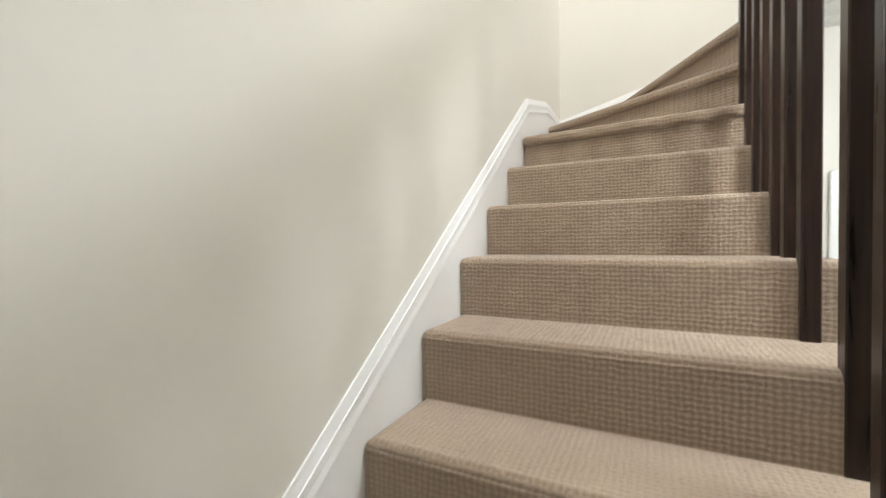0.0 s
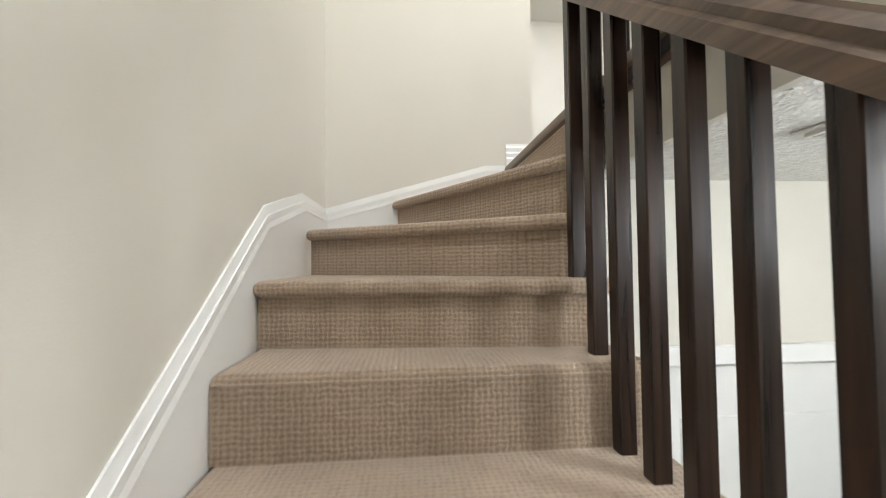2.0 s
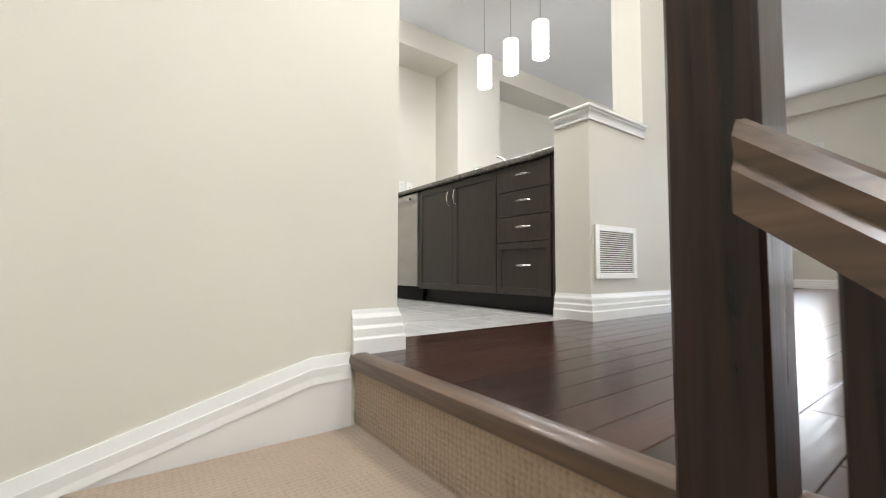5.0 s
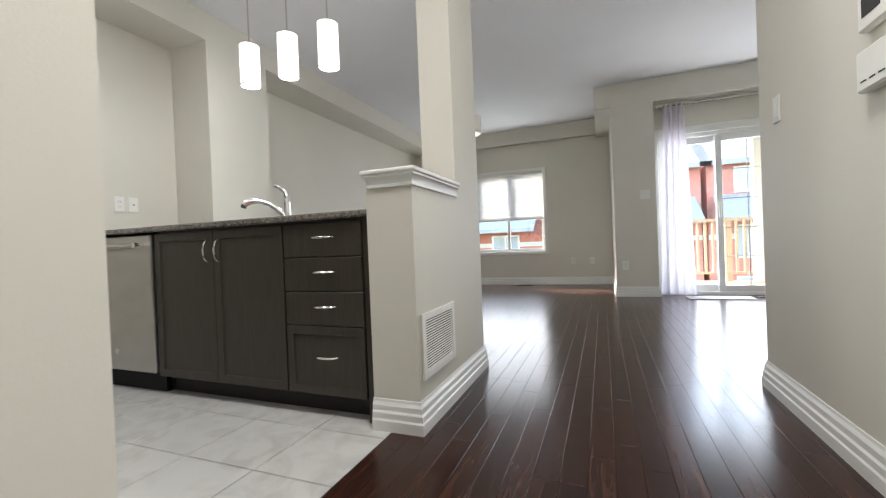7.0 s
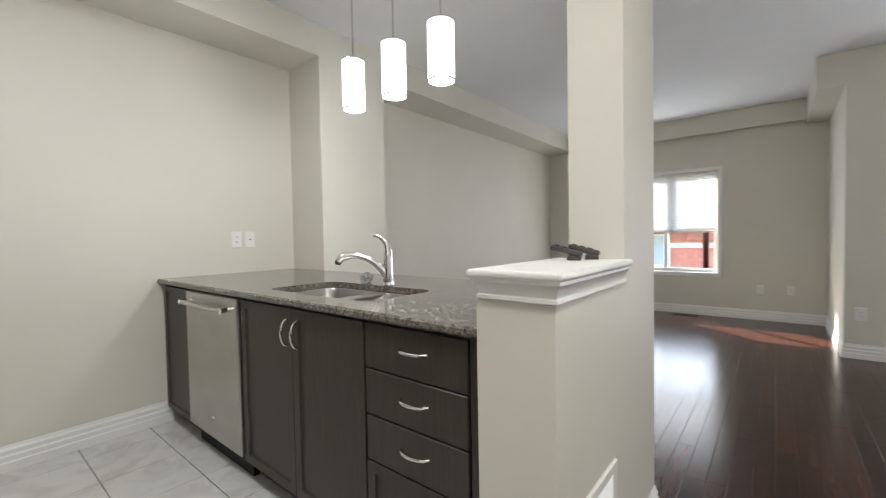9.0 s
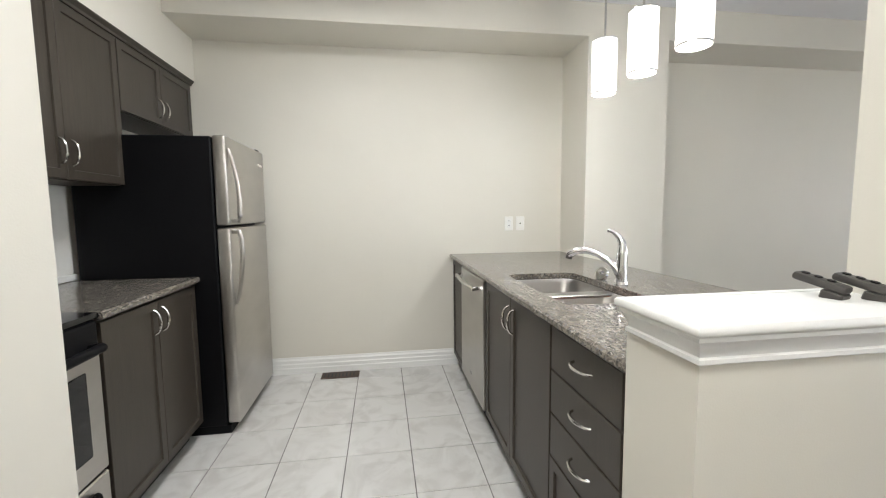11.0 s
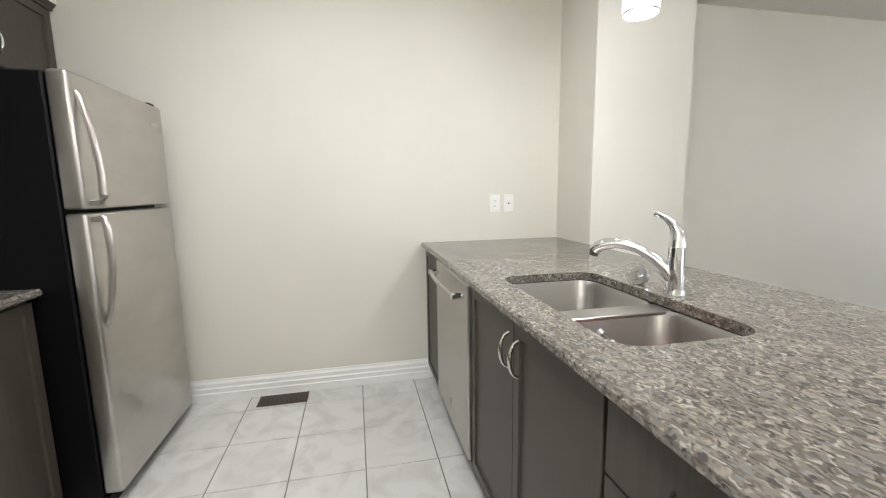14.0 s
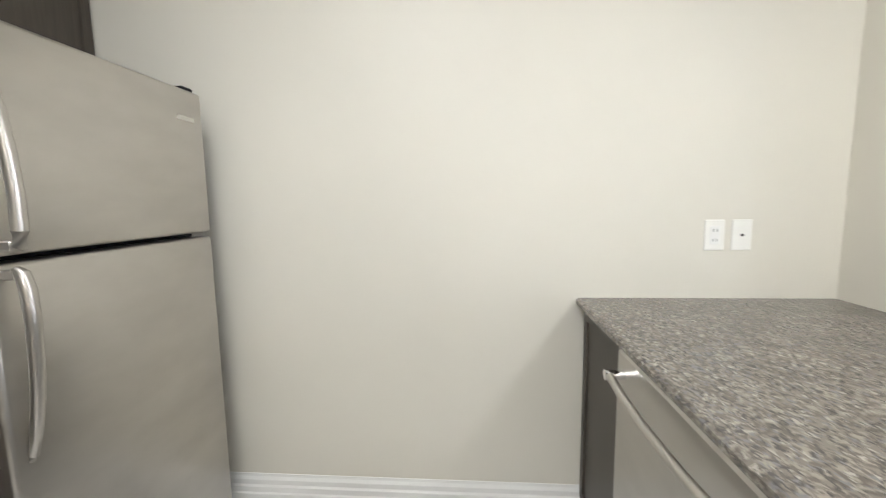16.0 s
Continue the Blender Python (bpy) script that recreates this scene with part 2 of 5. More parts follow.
def granite_mat():
    m = bpy.data.materials.new("granite")
    m.use_nodes = True
    n, l = m.node_tree.nodes, m.node_tree.links
    b = n["Principled BSDF"]
    b.inputs["Roughness"].default_value = 0.13
    co = n.new("ShaderNodeTexCoord")
    wv = n.new("ShaderNodeTexNoise")
    wv.inputs["Scale"].default_value = 55
    mx = n.new("ShaderNodeMixRGB")
    mx.blend_type = "LINEAR_LIGHT"
    mx.inputs[0].default_value = 0.014
    l.new(co.outputs["Object"], wv.inputs["Vector"])
    l.new(co.outputs["Object"], mx.inputs[1])
    l.new(wv.outputs["Color"], mx.inputs[2])
    vo = n.new("ShaderNodeTexVoronoi")
    vo.inputs["Scale"].default_value = 165
    vm = n.new("ShaderNodeMapping")
    vm.inputs["Rotation"].default_value = (0, 0, radians(35))
    vm.inputs["Scale"].default_value = (0.6, 1.15, 1.0)
    l.new(mx.outputs[0], vm.inputs[0])
    l.new(vm.outputs[0], vo.inputs["Vector"])
    sp = n.new("ShaderNodeSeparateColor")
    l.new(vo.outputs["Color"], sp.inputs[0])
    r = n.new("ShaderNodeValToRGB")
    cr = r.color_ramp
    cr.interpolation = "CONSTANT"
    cr.elements[0].position, cr.elements[0].color = 0.0, (0.070, 0.064, 0.060, 1)
    cr.elements[1].position, cr.elements[1].color = 0.16, (0.118, 0.104, 0.088, 1)
    for p, c in ((0.42, (0.175, 0.155, 0.130, 1)), (0.68, (0.25, 0.222, 0.188, 1)), (0.84, (0.165, 0.158, 0.155, 1)), (0.95, (0.33, 0.305, 0.27, 1))):
        e = cr.elements.new(p)
        e.color = c
    l.new(sp.outputs[0], r.inputs[0])
    n2 = n.new("ShaderNodeTexNoise")
    n2.inputs["Scale"].default_value, n2.inputs["Detail"].default_value = 9, 5
    l.new(co.outputs["Object"], n2.inputs["Vector"])
    ov = n.new("ShaderNodeMixRGB")
    ov.blend_type = "OVERLAY"
    ov.inputs[0].default_value = 0.35
    l.new(r.outputs[0], ov.inputs[1])
    l.new(n2.outputs["Fac"], ov.inputs[2])
    l.new(ov.outputs[0], b.inputs["Base Color"])
    return m


GRANITE = granite_mat()


def tile_mat():
    m = mat("marbled_tile", (0.60, 0.59, 0.56), 0.22, noise_scale=2.2, amount=0.05, vary=0.03)
    n, l = m.node_tree.nodes, m.node_tree.links
    mixes = [q for q in n if q.type == "MIX_RGB"]
    co = n.new("ShaderNodeTexCoord")
    info = n.new("ShaderNodeObjectInfo")
    ad = n.new("ShaderNodeVectorMath")
    ad.operation = "ADD"
    l.new(co.outputs["Object"], ad.inputs[0])
    l.new(info.outputs["Location"], ad.inputs[1])
    t = n.new("ShaderNodeTexNoise")
    t.inputs["Scale"].default_value, t.inputs["Detail"].default_value, t.inputs["Distortion"].default_value = 5.0, 9, 1.6
    l.new(ad.outputs[0], t.inputs["Vector"])
    r = n.new("ShaderNodeValToRGB")
    r.color_ramp.elements[0].position, r.color_ramp.elements[1].position = 0.36, 0.56
    r.color_ramp.elements[0].color, r.color_ramp.elements[1].color = (0.56, 0.55, 0.53, 1), (0.65, 0.645, 0.625, 1)
    l.new(t.outputs["Fac"], r.inputs[0])
    l.new(r.outputs[0], mixes[0].inputs[1])
    return m


TILE = tile_mat()


def clear_glass():
    m = bpy.data.materials.new("window_glass")
    m.use_nodes = True
    n, l = m.node_tree.nodes, m.node_tree.links
    n.remove(n["Principled BSDF"])
    tr, gl, mx = n.new("ShaderNodeBsdfTransparent"), n.new("ShaderNodeBsdfGlossy"), n.new("ShaderNodeMixShader")
    gl.inputs["Roughness"].default_value = 0.02
    mx.inputs[0].default_value = 0.07
    l.new(tr.outputs[0], mx.inputs[1])
    l.new(gl.outputs[0], mx.inputs[2])
    l.new(mx.outputs[0], n["Material Output"].inputs[0])
    return m


GLASS = clear_glass()


def sheer_mat():
    m = bpy.data.materials.new("sheer_fabric")
    m.use_nodes = True
    n, l = m.node_tree.nodes, m.node_tree.links
    n.remove(n["Principled BSDF"])
    df, tl, tr = n.new("ShaderNodeBsdfDiffuse"), n.new("ShaderNodeBsdfTranslucent"), n.new("ShaderNodeBsdfTransparent")
    df.inputs[0].default_value = tl.inputs[0].default_value = (0.78, 0.755, 0.80, 1)
    m1, m2 = n.new("ShaderNodeMixShader"), n.new("ShaderNodeMixShader")
    m1.inputs[0].default_value, m2.inputs[0].default_value = 0.32, 0.05
    l.new(df.outputs[0], m1.inputs[1])
    l.new(tl.outputs[0], m1.inputs[2])
    l.new(m1.outputs[0], m2.inputs[1])
    l.new(tr.outputs[0], m2.inputs[2])
    l.new(m2.outputs[0], n["Material Output"].inputs[0])
    return m


SHEER = sheer_mat()


def slat_mat():
    """Thin white slats that let a little light through."""
    m = bpy.data.materials.new("blind_slat")
    m.use_nodes = True
    n, l = m.node_tree.nodes, m.node_tree.links
    b = n["Principled BSDF"]
    b.inputs["Base Color"].default_value = (0.80, 0.80, 0.79, 1)
    b.inputs["Roughness"].default_value = 0.4
    tl, mx = n.new("ShaderNodeBsdfTranslucent"), n.new("ShaderNodeMixShader")
    tl.inputs[0].default_value = (0.75, 0.76, 0.78, 1)
    mx.inputs[0].default_value = 0.22
    l.new(b.outputs[0], mx.inputs[1])
    l.new(tl.outputs[0], mx.inputs[2])
    l.new(mx.outputs[0], n["Material Output"].inputs[0])
    return m


SLAT = slat_mat()


# ---- building helpers ----
def box(bm, x0, x1, y0, y1, z0, z1, bevel=0.0, seg=1):
    vs = [bm.verts.new((x, y, z)) for x in (x0, x1) for y in (y0, y1) for z in (z0, z1)]
    fs = [bm.faces.new([vs[i] for i in q]) for q in ((0, 1, 3, 2), (4, 6, 7, 5), (0, 4, 5, 1), (2, 3, 7, 6), (0, 2, 6, 4), (1, 5, 7, 3))]
    if bevel:
        es = list({e for f in fs for e in f.edges})
        bmesh.ops.bevel(bm, geom=es, offset=bevel, segments=seg, affect="EDGES", profile=0.5)
    return bm


def new_bm():
    return bmesh.new()


def bx(*a, **k):
    return box(new_bm(), *a, **k)


def cyl(bm, p0, p1, r0, r1=None, seg=16):
    r1 = r0 if r1 is None else r1
    p0, p1 = Vector(p0), Vector(p1)
    q = (p1 - p0).to_track_quat("Z", "Y").to_matrix().to_4x4()
    bmesh.ops.create_cone(bm, cap_ends=True, segments=seg, radius1=r0, radius2=r1, depth=(p1 - p0).length,
                          matrix=Matrix.Translation((p0 + p1) / 2) @ q)
    return bm


def tube(bm, pts, r, seg=10):
    """A round bar along pts; r may be one radius or a radius for each point."""
    pts = [Vector(p) for p in pts]
    rs = r if isinstance(r, (list, tuple)) else [r] * len(pts)
    rings, up = [], Vector((0.123, 0.31, 0.94))
    for i, p in enumerate(pts):
        d = (pts[min(i + 1, len(pts) - 1)] - pts[max(i - 1, 0)]).normalized()
        a = d.cross(up).normalized()
        b = d.cross(a)
        rings.append([bm.verts.new(p + rs[i] * (math.cos(t) * a + math.sin(t) * b)) for t in [2 * math.pi * k / seg for k in range(seg)]])
    for u, w in zip(rings, rings[1:]):
        for k in range(seg):
            bm.faces.new((u[k], u[(k + 1) % seg], w[(k + 1) % seg], w[k]))
    bm.faces.new(rings[0][::-1])
    bm.faces.new(rings[-1])
    return bm


def prism(bm, poly, z0, z1):
    """A flat polygon of (x, y), drawn up from z0 to z1."""
    lo = [bm.verts.new((x, y, z0)) for x, y in poly]
    hi = [bm.verts.new((x, y, z1)) for x, y in poly]
    k = len(poly)
    bm.faces.new(lo[::-1])
    bm.faces.new(hi)
    for i in range(k):
        bm.faces.new((lo[i], lo[(i + 1) % k], hi[(i + 1) % k], hi[i]))
    return bm


def sweep(bm, profile, pts, closed=False):
    """Draws a profile of (outwards, up) along a level line of (x, y, z), mitred at corners; outwards is to the right of the way."""
    pts = [Vector(p) for p in pts]
    rings = []
    for i, p in enumerate(pts):
        def flat(v):
            return Vector((v.x, v.y, 0)).normalized()
        d0 = flat(p - pts[i - 1]) if i else flat(pts[1] - p)
        d1 = flat(pts[i + 1] - p) if i < len(pts) - 1 else d0
        n0, n1 = Vector((d0.y, -d0.x, 0)), Vector((d1.y, -d1.x, 0))
        n = (n0 + n1)
        n = n / max(0.2, n.length_squared / 2) if n.length > 0.01 else n0
        rings.append([bm.verts.new(p + n * o + Vector((0, 0, u))) for o, u in profile])
    k = len(profile)
    for a, b in zip(rings, rings[1:]):
        for j in range(k):
            bm.faces.new((a[j], a[(j + 1) % k], b[(j + 1) % k], b[j]))
    bm.faces.new(rings[0][::-1])
    bm.faces.new(rings[-1])
    return bm


def mesh_of(name, bm, material, smooth=False):
    bmesh.ops.recalc_face_normals(bm, faces=bm.faces)
    me = bpy.data.meshes.new(name)
    bm.to_mesh(me)
    bm.free()
    me.materials.append(material)
    if smooth:
        me.polygons.foreach_set("use_smooth", [True] * len(me.polygons))
        me.set_sharp_from_angle(angle=radians(40))
    return me


def part(name, bm, material, parent, label="", smooth=False):
    ob = new(name, mesh_of(name, bm, material, smooth))
    ob.parent = parent
    if label:
        ob["label"] = label
    return ob


def thing(name, label, category, group=""):
    return tagged(new(name), label, category, group)


def solid(name, bm, material, label, category, kind="", group="", smooth=False):
    return tagged(new(name, mesh_of(name, bm, material, smooth)), label, category, group, kind)


def structure(name, bm, material, label="", category="", smooth=False):
    return solid(name, bm, material, label, category, "structure", "", smooth)


# ---- the large structure ----
CH, BH = 2.72, 2.47            # ceiling, underside of the bulkheads
XK, XN = -2.643, -2.23         # kitchen end wall, its projecting piers
YS, XW, YE = -2.222, 0.06, -1.11   # stairwell side wall, winder wall, end of the stub wall
YN, YJ, YD = 5.79, 4.25, 4.43  # window wall, projecting wall, sliding door wall
XR, YR = 1.42, 0.935           # hall wall and its corner
XE = 3.15
LF, LC = -2.96, -0.235         # lower floor and lower ceiling
H = 0.185

structure("wall_kitchen_end", bx(XK - 0.12, XK, -2.3, YN + 0.15, -0.05, CH + 0.1), WALL, "beige painted kitchen end wall", "wall")
structure("wall_pier", bx(XK + 0.001, XN, 0.946, 1.577, 0, BH + 0.02), WALL, "beige pier between two wall recesses", "wall")
structure("bulkhead_west", bx(XK + 0.001, XN - 0.002, -1.84, YN, BH + 0.02, CH), WALL, "beige bulkhead over wall recesses", "bulkhead")
structure("wall_kitchen_back", bx(XK, -0.21, -2.28, -2.16, -0.05, CH), WALL, "beige wall behind the cooker", "wall")
structure("bulkhead_cabinets", bx(XK + 0.002, -0.21, -2.16, -1.835, 2.2, CH - 0.001), WALL, "beige bulkhead above wall cabinets", "bulkhead")
structure("wall_stub", bx(-0.21, XW, -2.30, YE, -0.3, CH), WALL, "beige wall between stairs and kitchen", "wall")
structure("wall_winder_low", bx(-0.06, XW, -2.30, YE, LF, -0.3), WALL, "beige wall below the winder steps", "wall")
structure("wall_stair_side", bx(-0.1, 5.2, YS - 0.12, YS, LF - 0.1, CH + 0.1), WALL, "beige painted stair side wall", "wall")
structure("wall_stair_end", bx(5.0, 5.12, YS, 1.0, LF - 0.1, CH + 0.1), WALL, "beige wall at the foot of the stairs", "wall")
structure("wall_stair_north", bx(XR + 0.12, 5.0, -1.17, -1.08, 0.0, CH), WALL, "beige wall above the stairs", "wall")
structure("wall_hall", bx(XR, XR + 0.12, -1.20, YR, 0, CH), WALL, "beige hall wall with thermostat", "wall")
structure("wall_hall_return", bx(XR + 0.12, XE, YR - 0.12, YR, 0, CH), WALL, "beige wall facing the living room", "wall")
structure("wall_east", bx(XE, XE + 0.12, YR - 0.12, YD + 0.3, -0.05, CH + 0.1), WALL, "beige living room side wall", "wall")

# window wall with its opening
WX0, WX1, WZ0, WZ1 = -1.52, -0.24, 0.59, 1.98
bm = new_bm()
box(bm, XK, WX0, YN, YN + 0.15, -0.05, CH + 0.1)
box(bm, WX1, 0.85, YN, YN + 0.15, -0.05, CH + 0.1)
box(bm, WX0, WX1, YN, YN + 0.15, -0.05, WZ0)
box(bm, WX0, WX1, YN, YN + 0.15, WZ1, CH + 0.1)
structure("wall_window", bm, WALL, "beige wall round the window", "wall")
structure("wall_projection", bx(0.85, 1.335, YJ, YN + 0.15, -0.05, BH - 0.04), WALL, "beige projecting wall beside sliding door", "wall")
# the wall of the sliding door
DX0, DX1, DZ1 = 1.37, 2.98, 2.03
bm = new_bm()
box(bm, 1.335, DX0, YD, YD + 0.15, -0.05, BH)
box(bm, DX1, XE, YD, YD + 0.15, -0.05, BH)
box(bm, DX0, DX1, YD, YD + 0.15, DZ1, BH)
structure("wall_slider", bm, WALL, "beige wall round the sliding door", "wall")
structure("bulkhead_door", bx(0.65, XE, YJ - 0.002, YN, BH - 0.04, CH), WALL, "beige bulkhead over the sliding door", "bulkhead")
structure("bulkhead_window", bx(XN, 0.65, YN - 0.11, YN, BH, CH - 0.001), WALL, "beige bulkhead over the window", "bulkhead")

# ceilings
structure("ceiling", bx(XK - 0.12, 5.12, -2.34, YN + 0.15, CH, CH + 0.12), CEIL, "white painted ceiling", "ceiling")
structure("ceiling_lower", bx(0.9, 5.0, -1.18, -0.1, LC, LC + 0.05), POPCORN, "white stippled ceiling of lower hall", "ceiling")

# half wall and column
structure("half_wall", bx(-0.21, 0, 0, 0.525, 0, 0.993), WALL, "beige half wall at the end of the worktop", "half wall")
structure("column", bx(-0.18, 0, 0.525, 0.935, 0, CH), WALL, "beige square column on the half wall", "column")

# lower hall
structure("floor_lower", bx(-0.1, 5.0, YS, 0.2, LF - 0.1, LF), TILE, "pale tiled floor of lower hall", "floor")
bm = new_bm()
box(bm, 0.78, 0.9, -1.25, -0.95, LF, LC)
box(bm, 0.78, 0.9, -0.22, 0.02, LF, LC)
box(bm, 0.78, 0.9, -0.95, -0.22, -0.86, LC)
structure("wall_lower_west", bm, WALL, "beige lower hall wall with white door", "wall")
bm = new_bm()
box(bm, 0.9, 1.02, -0.1, 0.02, LF, LC)
box(bm, 1.02, 1.82, -0.1, 0.02, -0.88, LC)
box(bm, 1.82, 5.0, -0.1, 0.02, LF, LC)
structure("wall_lower_north", bm, WALL, "beige lower hall side wall", "wall")
structure("fascia", bx(1.0, 5.0, -1.20, -1.18, LC, -0.02), WALL, "beige edge of the floor above the stairs", "fascia")

# baseboards
BASE = [(0, 0), (0.020, 0), (0.020, 0.045), (0.016, 0.052), (0.016, 0.075), (0.011, 0.084), (0.011, 0.105), (0.005, 0.118), (0.003, 0.13), (0, 0.13)]


def baseboard(*pts):
    bm = sweep(new_bm(), BASE, [(x, y, 0.001) for x, y in pts])
    structure("baseboard", bm, TRIM, "white moulded baseboard", "baseboard")


baseboard((XK, -2.16), (XK, 0.06))
structure("baseboard", sweep(new_bm(), BASE, [(XW, -1.262, 0.001), (XW, YE, 0.001), (-0.21, YE, 0.001), (-0.21, -1.5, 0.001)]), TRIM, "white moulded baseboard", "baseboard")
bm = sweep(new_bm(), BASE, [(-0.212, 0, 0.001), (0, 0, 0.001), (0, 0.935, 0.001), (-0.18, 0.935, 0.001)])
structure("baseboard", bm, TRIM, "white moulded baseboard", "baseboard")
for pts in (((XK, 1.577), (XK, YN), (0.85, YN), (0.85, YJ), (1.335, YJ), (1.335, YD)), ((XE, YD), (XE, YR), (XR, YR), (XR, -1.16))):
    bm = sweep(new_bm(), BASE, [(x, y, 0.001) for x, y in pts])
    structure("baseboard", bm, TRIM, "white moulded baseboard", "baseboard")

# ---- the stairs ----
stairs = tagged(new("staircase"), "beige loop-carpeted stairs with winders, white painted strings", "staircase", kind="structure")


def carpet_block(poly, z1, thick, name, parent):
    """A carpeted slab with rounded edges."""
    bm = prism(new_bm(), poly, z1 - thick, z1)
    bmesh.ops.recalc_face_normals(bm, faces=bm.faces)
    es = [e for e in bm.edges if abs(e.verts[0].co.z - e.verts[1].co.z) < 1e-4]
    bmesh.ops.bevel(bm, geom=es, offset=thick * 0.42, segments=4, affect="EDGES", profile=0.5)
    return part(name, bm, CARPET, parent, smooth=True)


def riser_block(a, b, z0, z1, depth=0.03):
    """A carpeted riser from a to b, its face on that line, its body behind it on the left of the way."""
    d = Vector((b[0] - a[0], b[1] - a[1])).normalized()
    n = Vector((-d.y, d.x)) * depth
    bm = prism(new_bm(), [a, b, (b[0] + n.x, b[1] + n.y), (a[0] + n.x, a[1] + n.y)], z0, z1)
    return part("riser", bm, CARPET, stairs)


SK = YS + 0.016                 # inner face of the wall string
YT = -1.236                     # open end of the treads
GO, X1 = 0.255, 1.836           # going, nosing of the step six risers down
NX, NY = 1.076, -1.334          # corner of the winder post
# straight flight: k counts the steps down from the main floor
for k in range(4, 16):
    nx = X1 + GO * (k - 6)
    back = nx - GO - 0.045 if k > 4 else None
    if k > 4:
        carpet_block([(back, SK), (nx, SK), (nx, YT), (back, YT)], -H * k, 0.046, "tread", stairs)
    else:
        carpet_block([(1.02, SK), (nx, SK), (nx, YT), (1.11, YT)], -H * k, 0.046, "tread", stairs)
    riser_block((nx - 0.026, YT - 0.012), (nx - 0.026, SK), -H * (k + 1) - 0.0, -H * k - 0.02) if k < 15 else None
# three winders: nosing lines from the wall to the post
L4, R4 = (1.088, SK), (1.175, -1.30)
L5, R5 = (0.515, SK), (NX + 0.03, NY + 0.01)
L6, R6 = (XW + 0.016, -1.874), (NX - 0.005, NY + 0.02)
L7, R7 = (XW + 0.016, -1.265), (1.06, -1.265)
carpet_block([L4, R4, (NX + 0.09, YT), (NX - 0.03, NY + 0.05), (0.46, SK)], -H * 3, 0.046, "winder_tread", stairs)
carpet_block([L5, R5, (NX - 0.02, NY + 0.07), (NX - 0.06, NY + 0.07), (XW + 0.016, -1.82), (XW + 0.016, SK)], -H * 2, 0.046, "winder_tread", stairs)
carpet_block([L6, R6, (1.05, -1.24), (XW + 0.016, -1.24)], -H, 0.046, "winder_tread", stairs)


def inset(a, b, d):
    v = Vector((b[0] - a[0], b[1] - a[1])).normalized()
    n = Vector((-v.y, v.x)) * d
    return (a[0] + n.x, a[1] + n.y), (b[0] + n.x, b[1] + n.y)


for a, b, k in ((R4, L4, 3), (R5, L5, 2), (R6, L6, 1)):
    p, q = inset(a, b, -0.026)
    bm = prism(new_bm(), [p, q, inset(a, b, -0.05)[1], inset(a, b, -0.05)[0]], -H * (k + 1), -H * k - 0.02)
    part("riser", bm, CARPET, stairs)
part("riser", prism(new_bm(), [(XW + 0.016, -1.255), (1.03, -1.255), (1.03, -1.235), (XW + 0.016, -1.235)], -H, -0.015), CARPET, stairs)
# wall strings: a white board with a moulded top edge
RAKE = H / GO
zk = -0.335


def skirt(pts, yaxis, off, name="wall_string"):
    """A board below the line pts of (along, z), at off across; yaxis: it runs along y."""
    bm = new_bm()
    for t0, t1, drop, lift in ((0.0, 0.014, 0.55, -0.03), (0.0, 0.017, 0.070, 0.0)):
        fr, bk = [], []
        for a, z in pts:
            for lst, o in ((fr, t1), (bk, t0)):
                for zz, oo in ((z + lift, o * (0.3 if drop < 0.1 else 1)), (z - drop, o)):
                    lst.append(bm.verts.new((off + oo, a, zz) if yaxis else (a, off + oo, zz)))
        for i in range(len(pts) - 1):
            j = 2 * i
            for q in ((fr[j], fr[j + 1], fr[j + 3], fr[j + 2]), (bk[j], bk[j + 2], bk[j + 3], bk[j + 1]),
                      (fr[j], fr[j + 2], bk[j + 2], bk[j]), (fr[j + 1], bk[j + 1], bk[j + 3], fr[j + 3])):
                bm.faces.new(q)
        bm.faces.new((fr[0], bk[0], bk[1], fr[1]))
        bm.faces.new((fr[-2], fr[-1], bk[-1], bk[-2]))
    part(name, bm, TRIM, stairs, "white painted string board")


skirt([(4.4, zk - (4.4 - 0.954) * RAKE), (0.970, zk), (0.53, -0.225), (XW, -0.225)], False, YS)
skirt([(YS, -0.225), (-1.375, 0.010), (-1.264, 0.012)], True, XW)
# open string under the tread ends, closed to the floor
bm = new_bm()
for k in range(4, 16):
    nx = X1 + GO * (k - 6)
    box(bm, nx - GO - 0.03, nx - 0.03, YT - 0.023, YT - 0.010, max(LF, -H * k - 0.55) if k < 15 else LF, -H * k - 0.047)
part("open_string", bm, TRIM, stairs, "white painted outer string")
bm = new_bm()
for k in range(4, 15):
    nx = X1 + GO * (k - 6)
    z1 = -H * k - 0.552
    if z1 > LF:
        box(bm, nx - GO - 0.03, nx - 0.03, YT - 0.04, YT - 0.016, LF, z1)
structure("wall_under_stairs", bm, WALL, "beige wall under the stairs", "wall")
structure("wall_under_winder", bx(0.9, 1.05, -1.27, -1.25, LF, -0.62), WALL, "beige wall under the winder", "wall")
part("corner_panel", bx(1.03, 1.09, -1.262, -1.24, -0.60, -0.187), TRIM, stairs, "white panel beside the winder post")


def beam(bm, a, b, w, h):
    """A square bar between two points, with w across and h deep."""
    a, b = Vector(a), Vector(b)
    d = b - a
    q = d.to_track_quat("X", "Z").to_matrix().to_4x4()
    k = new_bm()
    box(k, 0, d.length, -w / 2, w / 2, -h / 2, h / 2, 0.004)
    k.transform(Matrix.Translation(a) @ q)
    me = bpy.data.meshes.new("bar")
    k.to_mesh(me)
    k.free()
    bm.from_mesh(me)
    bpy.data.meshes.remove(me)
    return bm


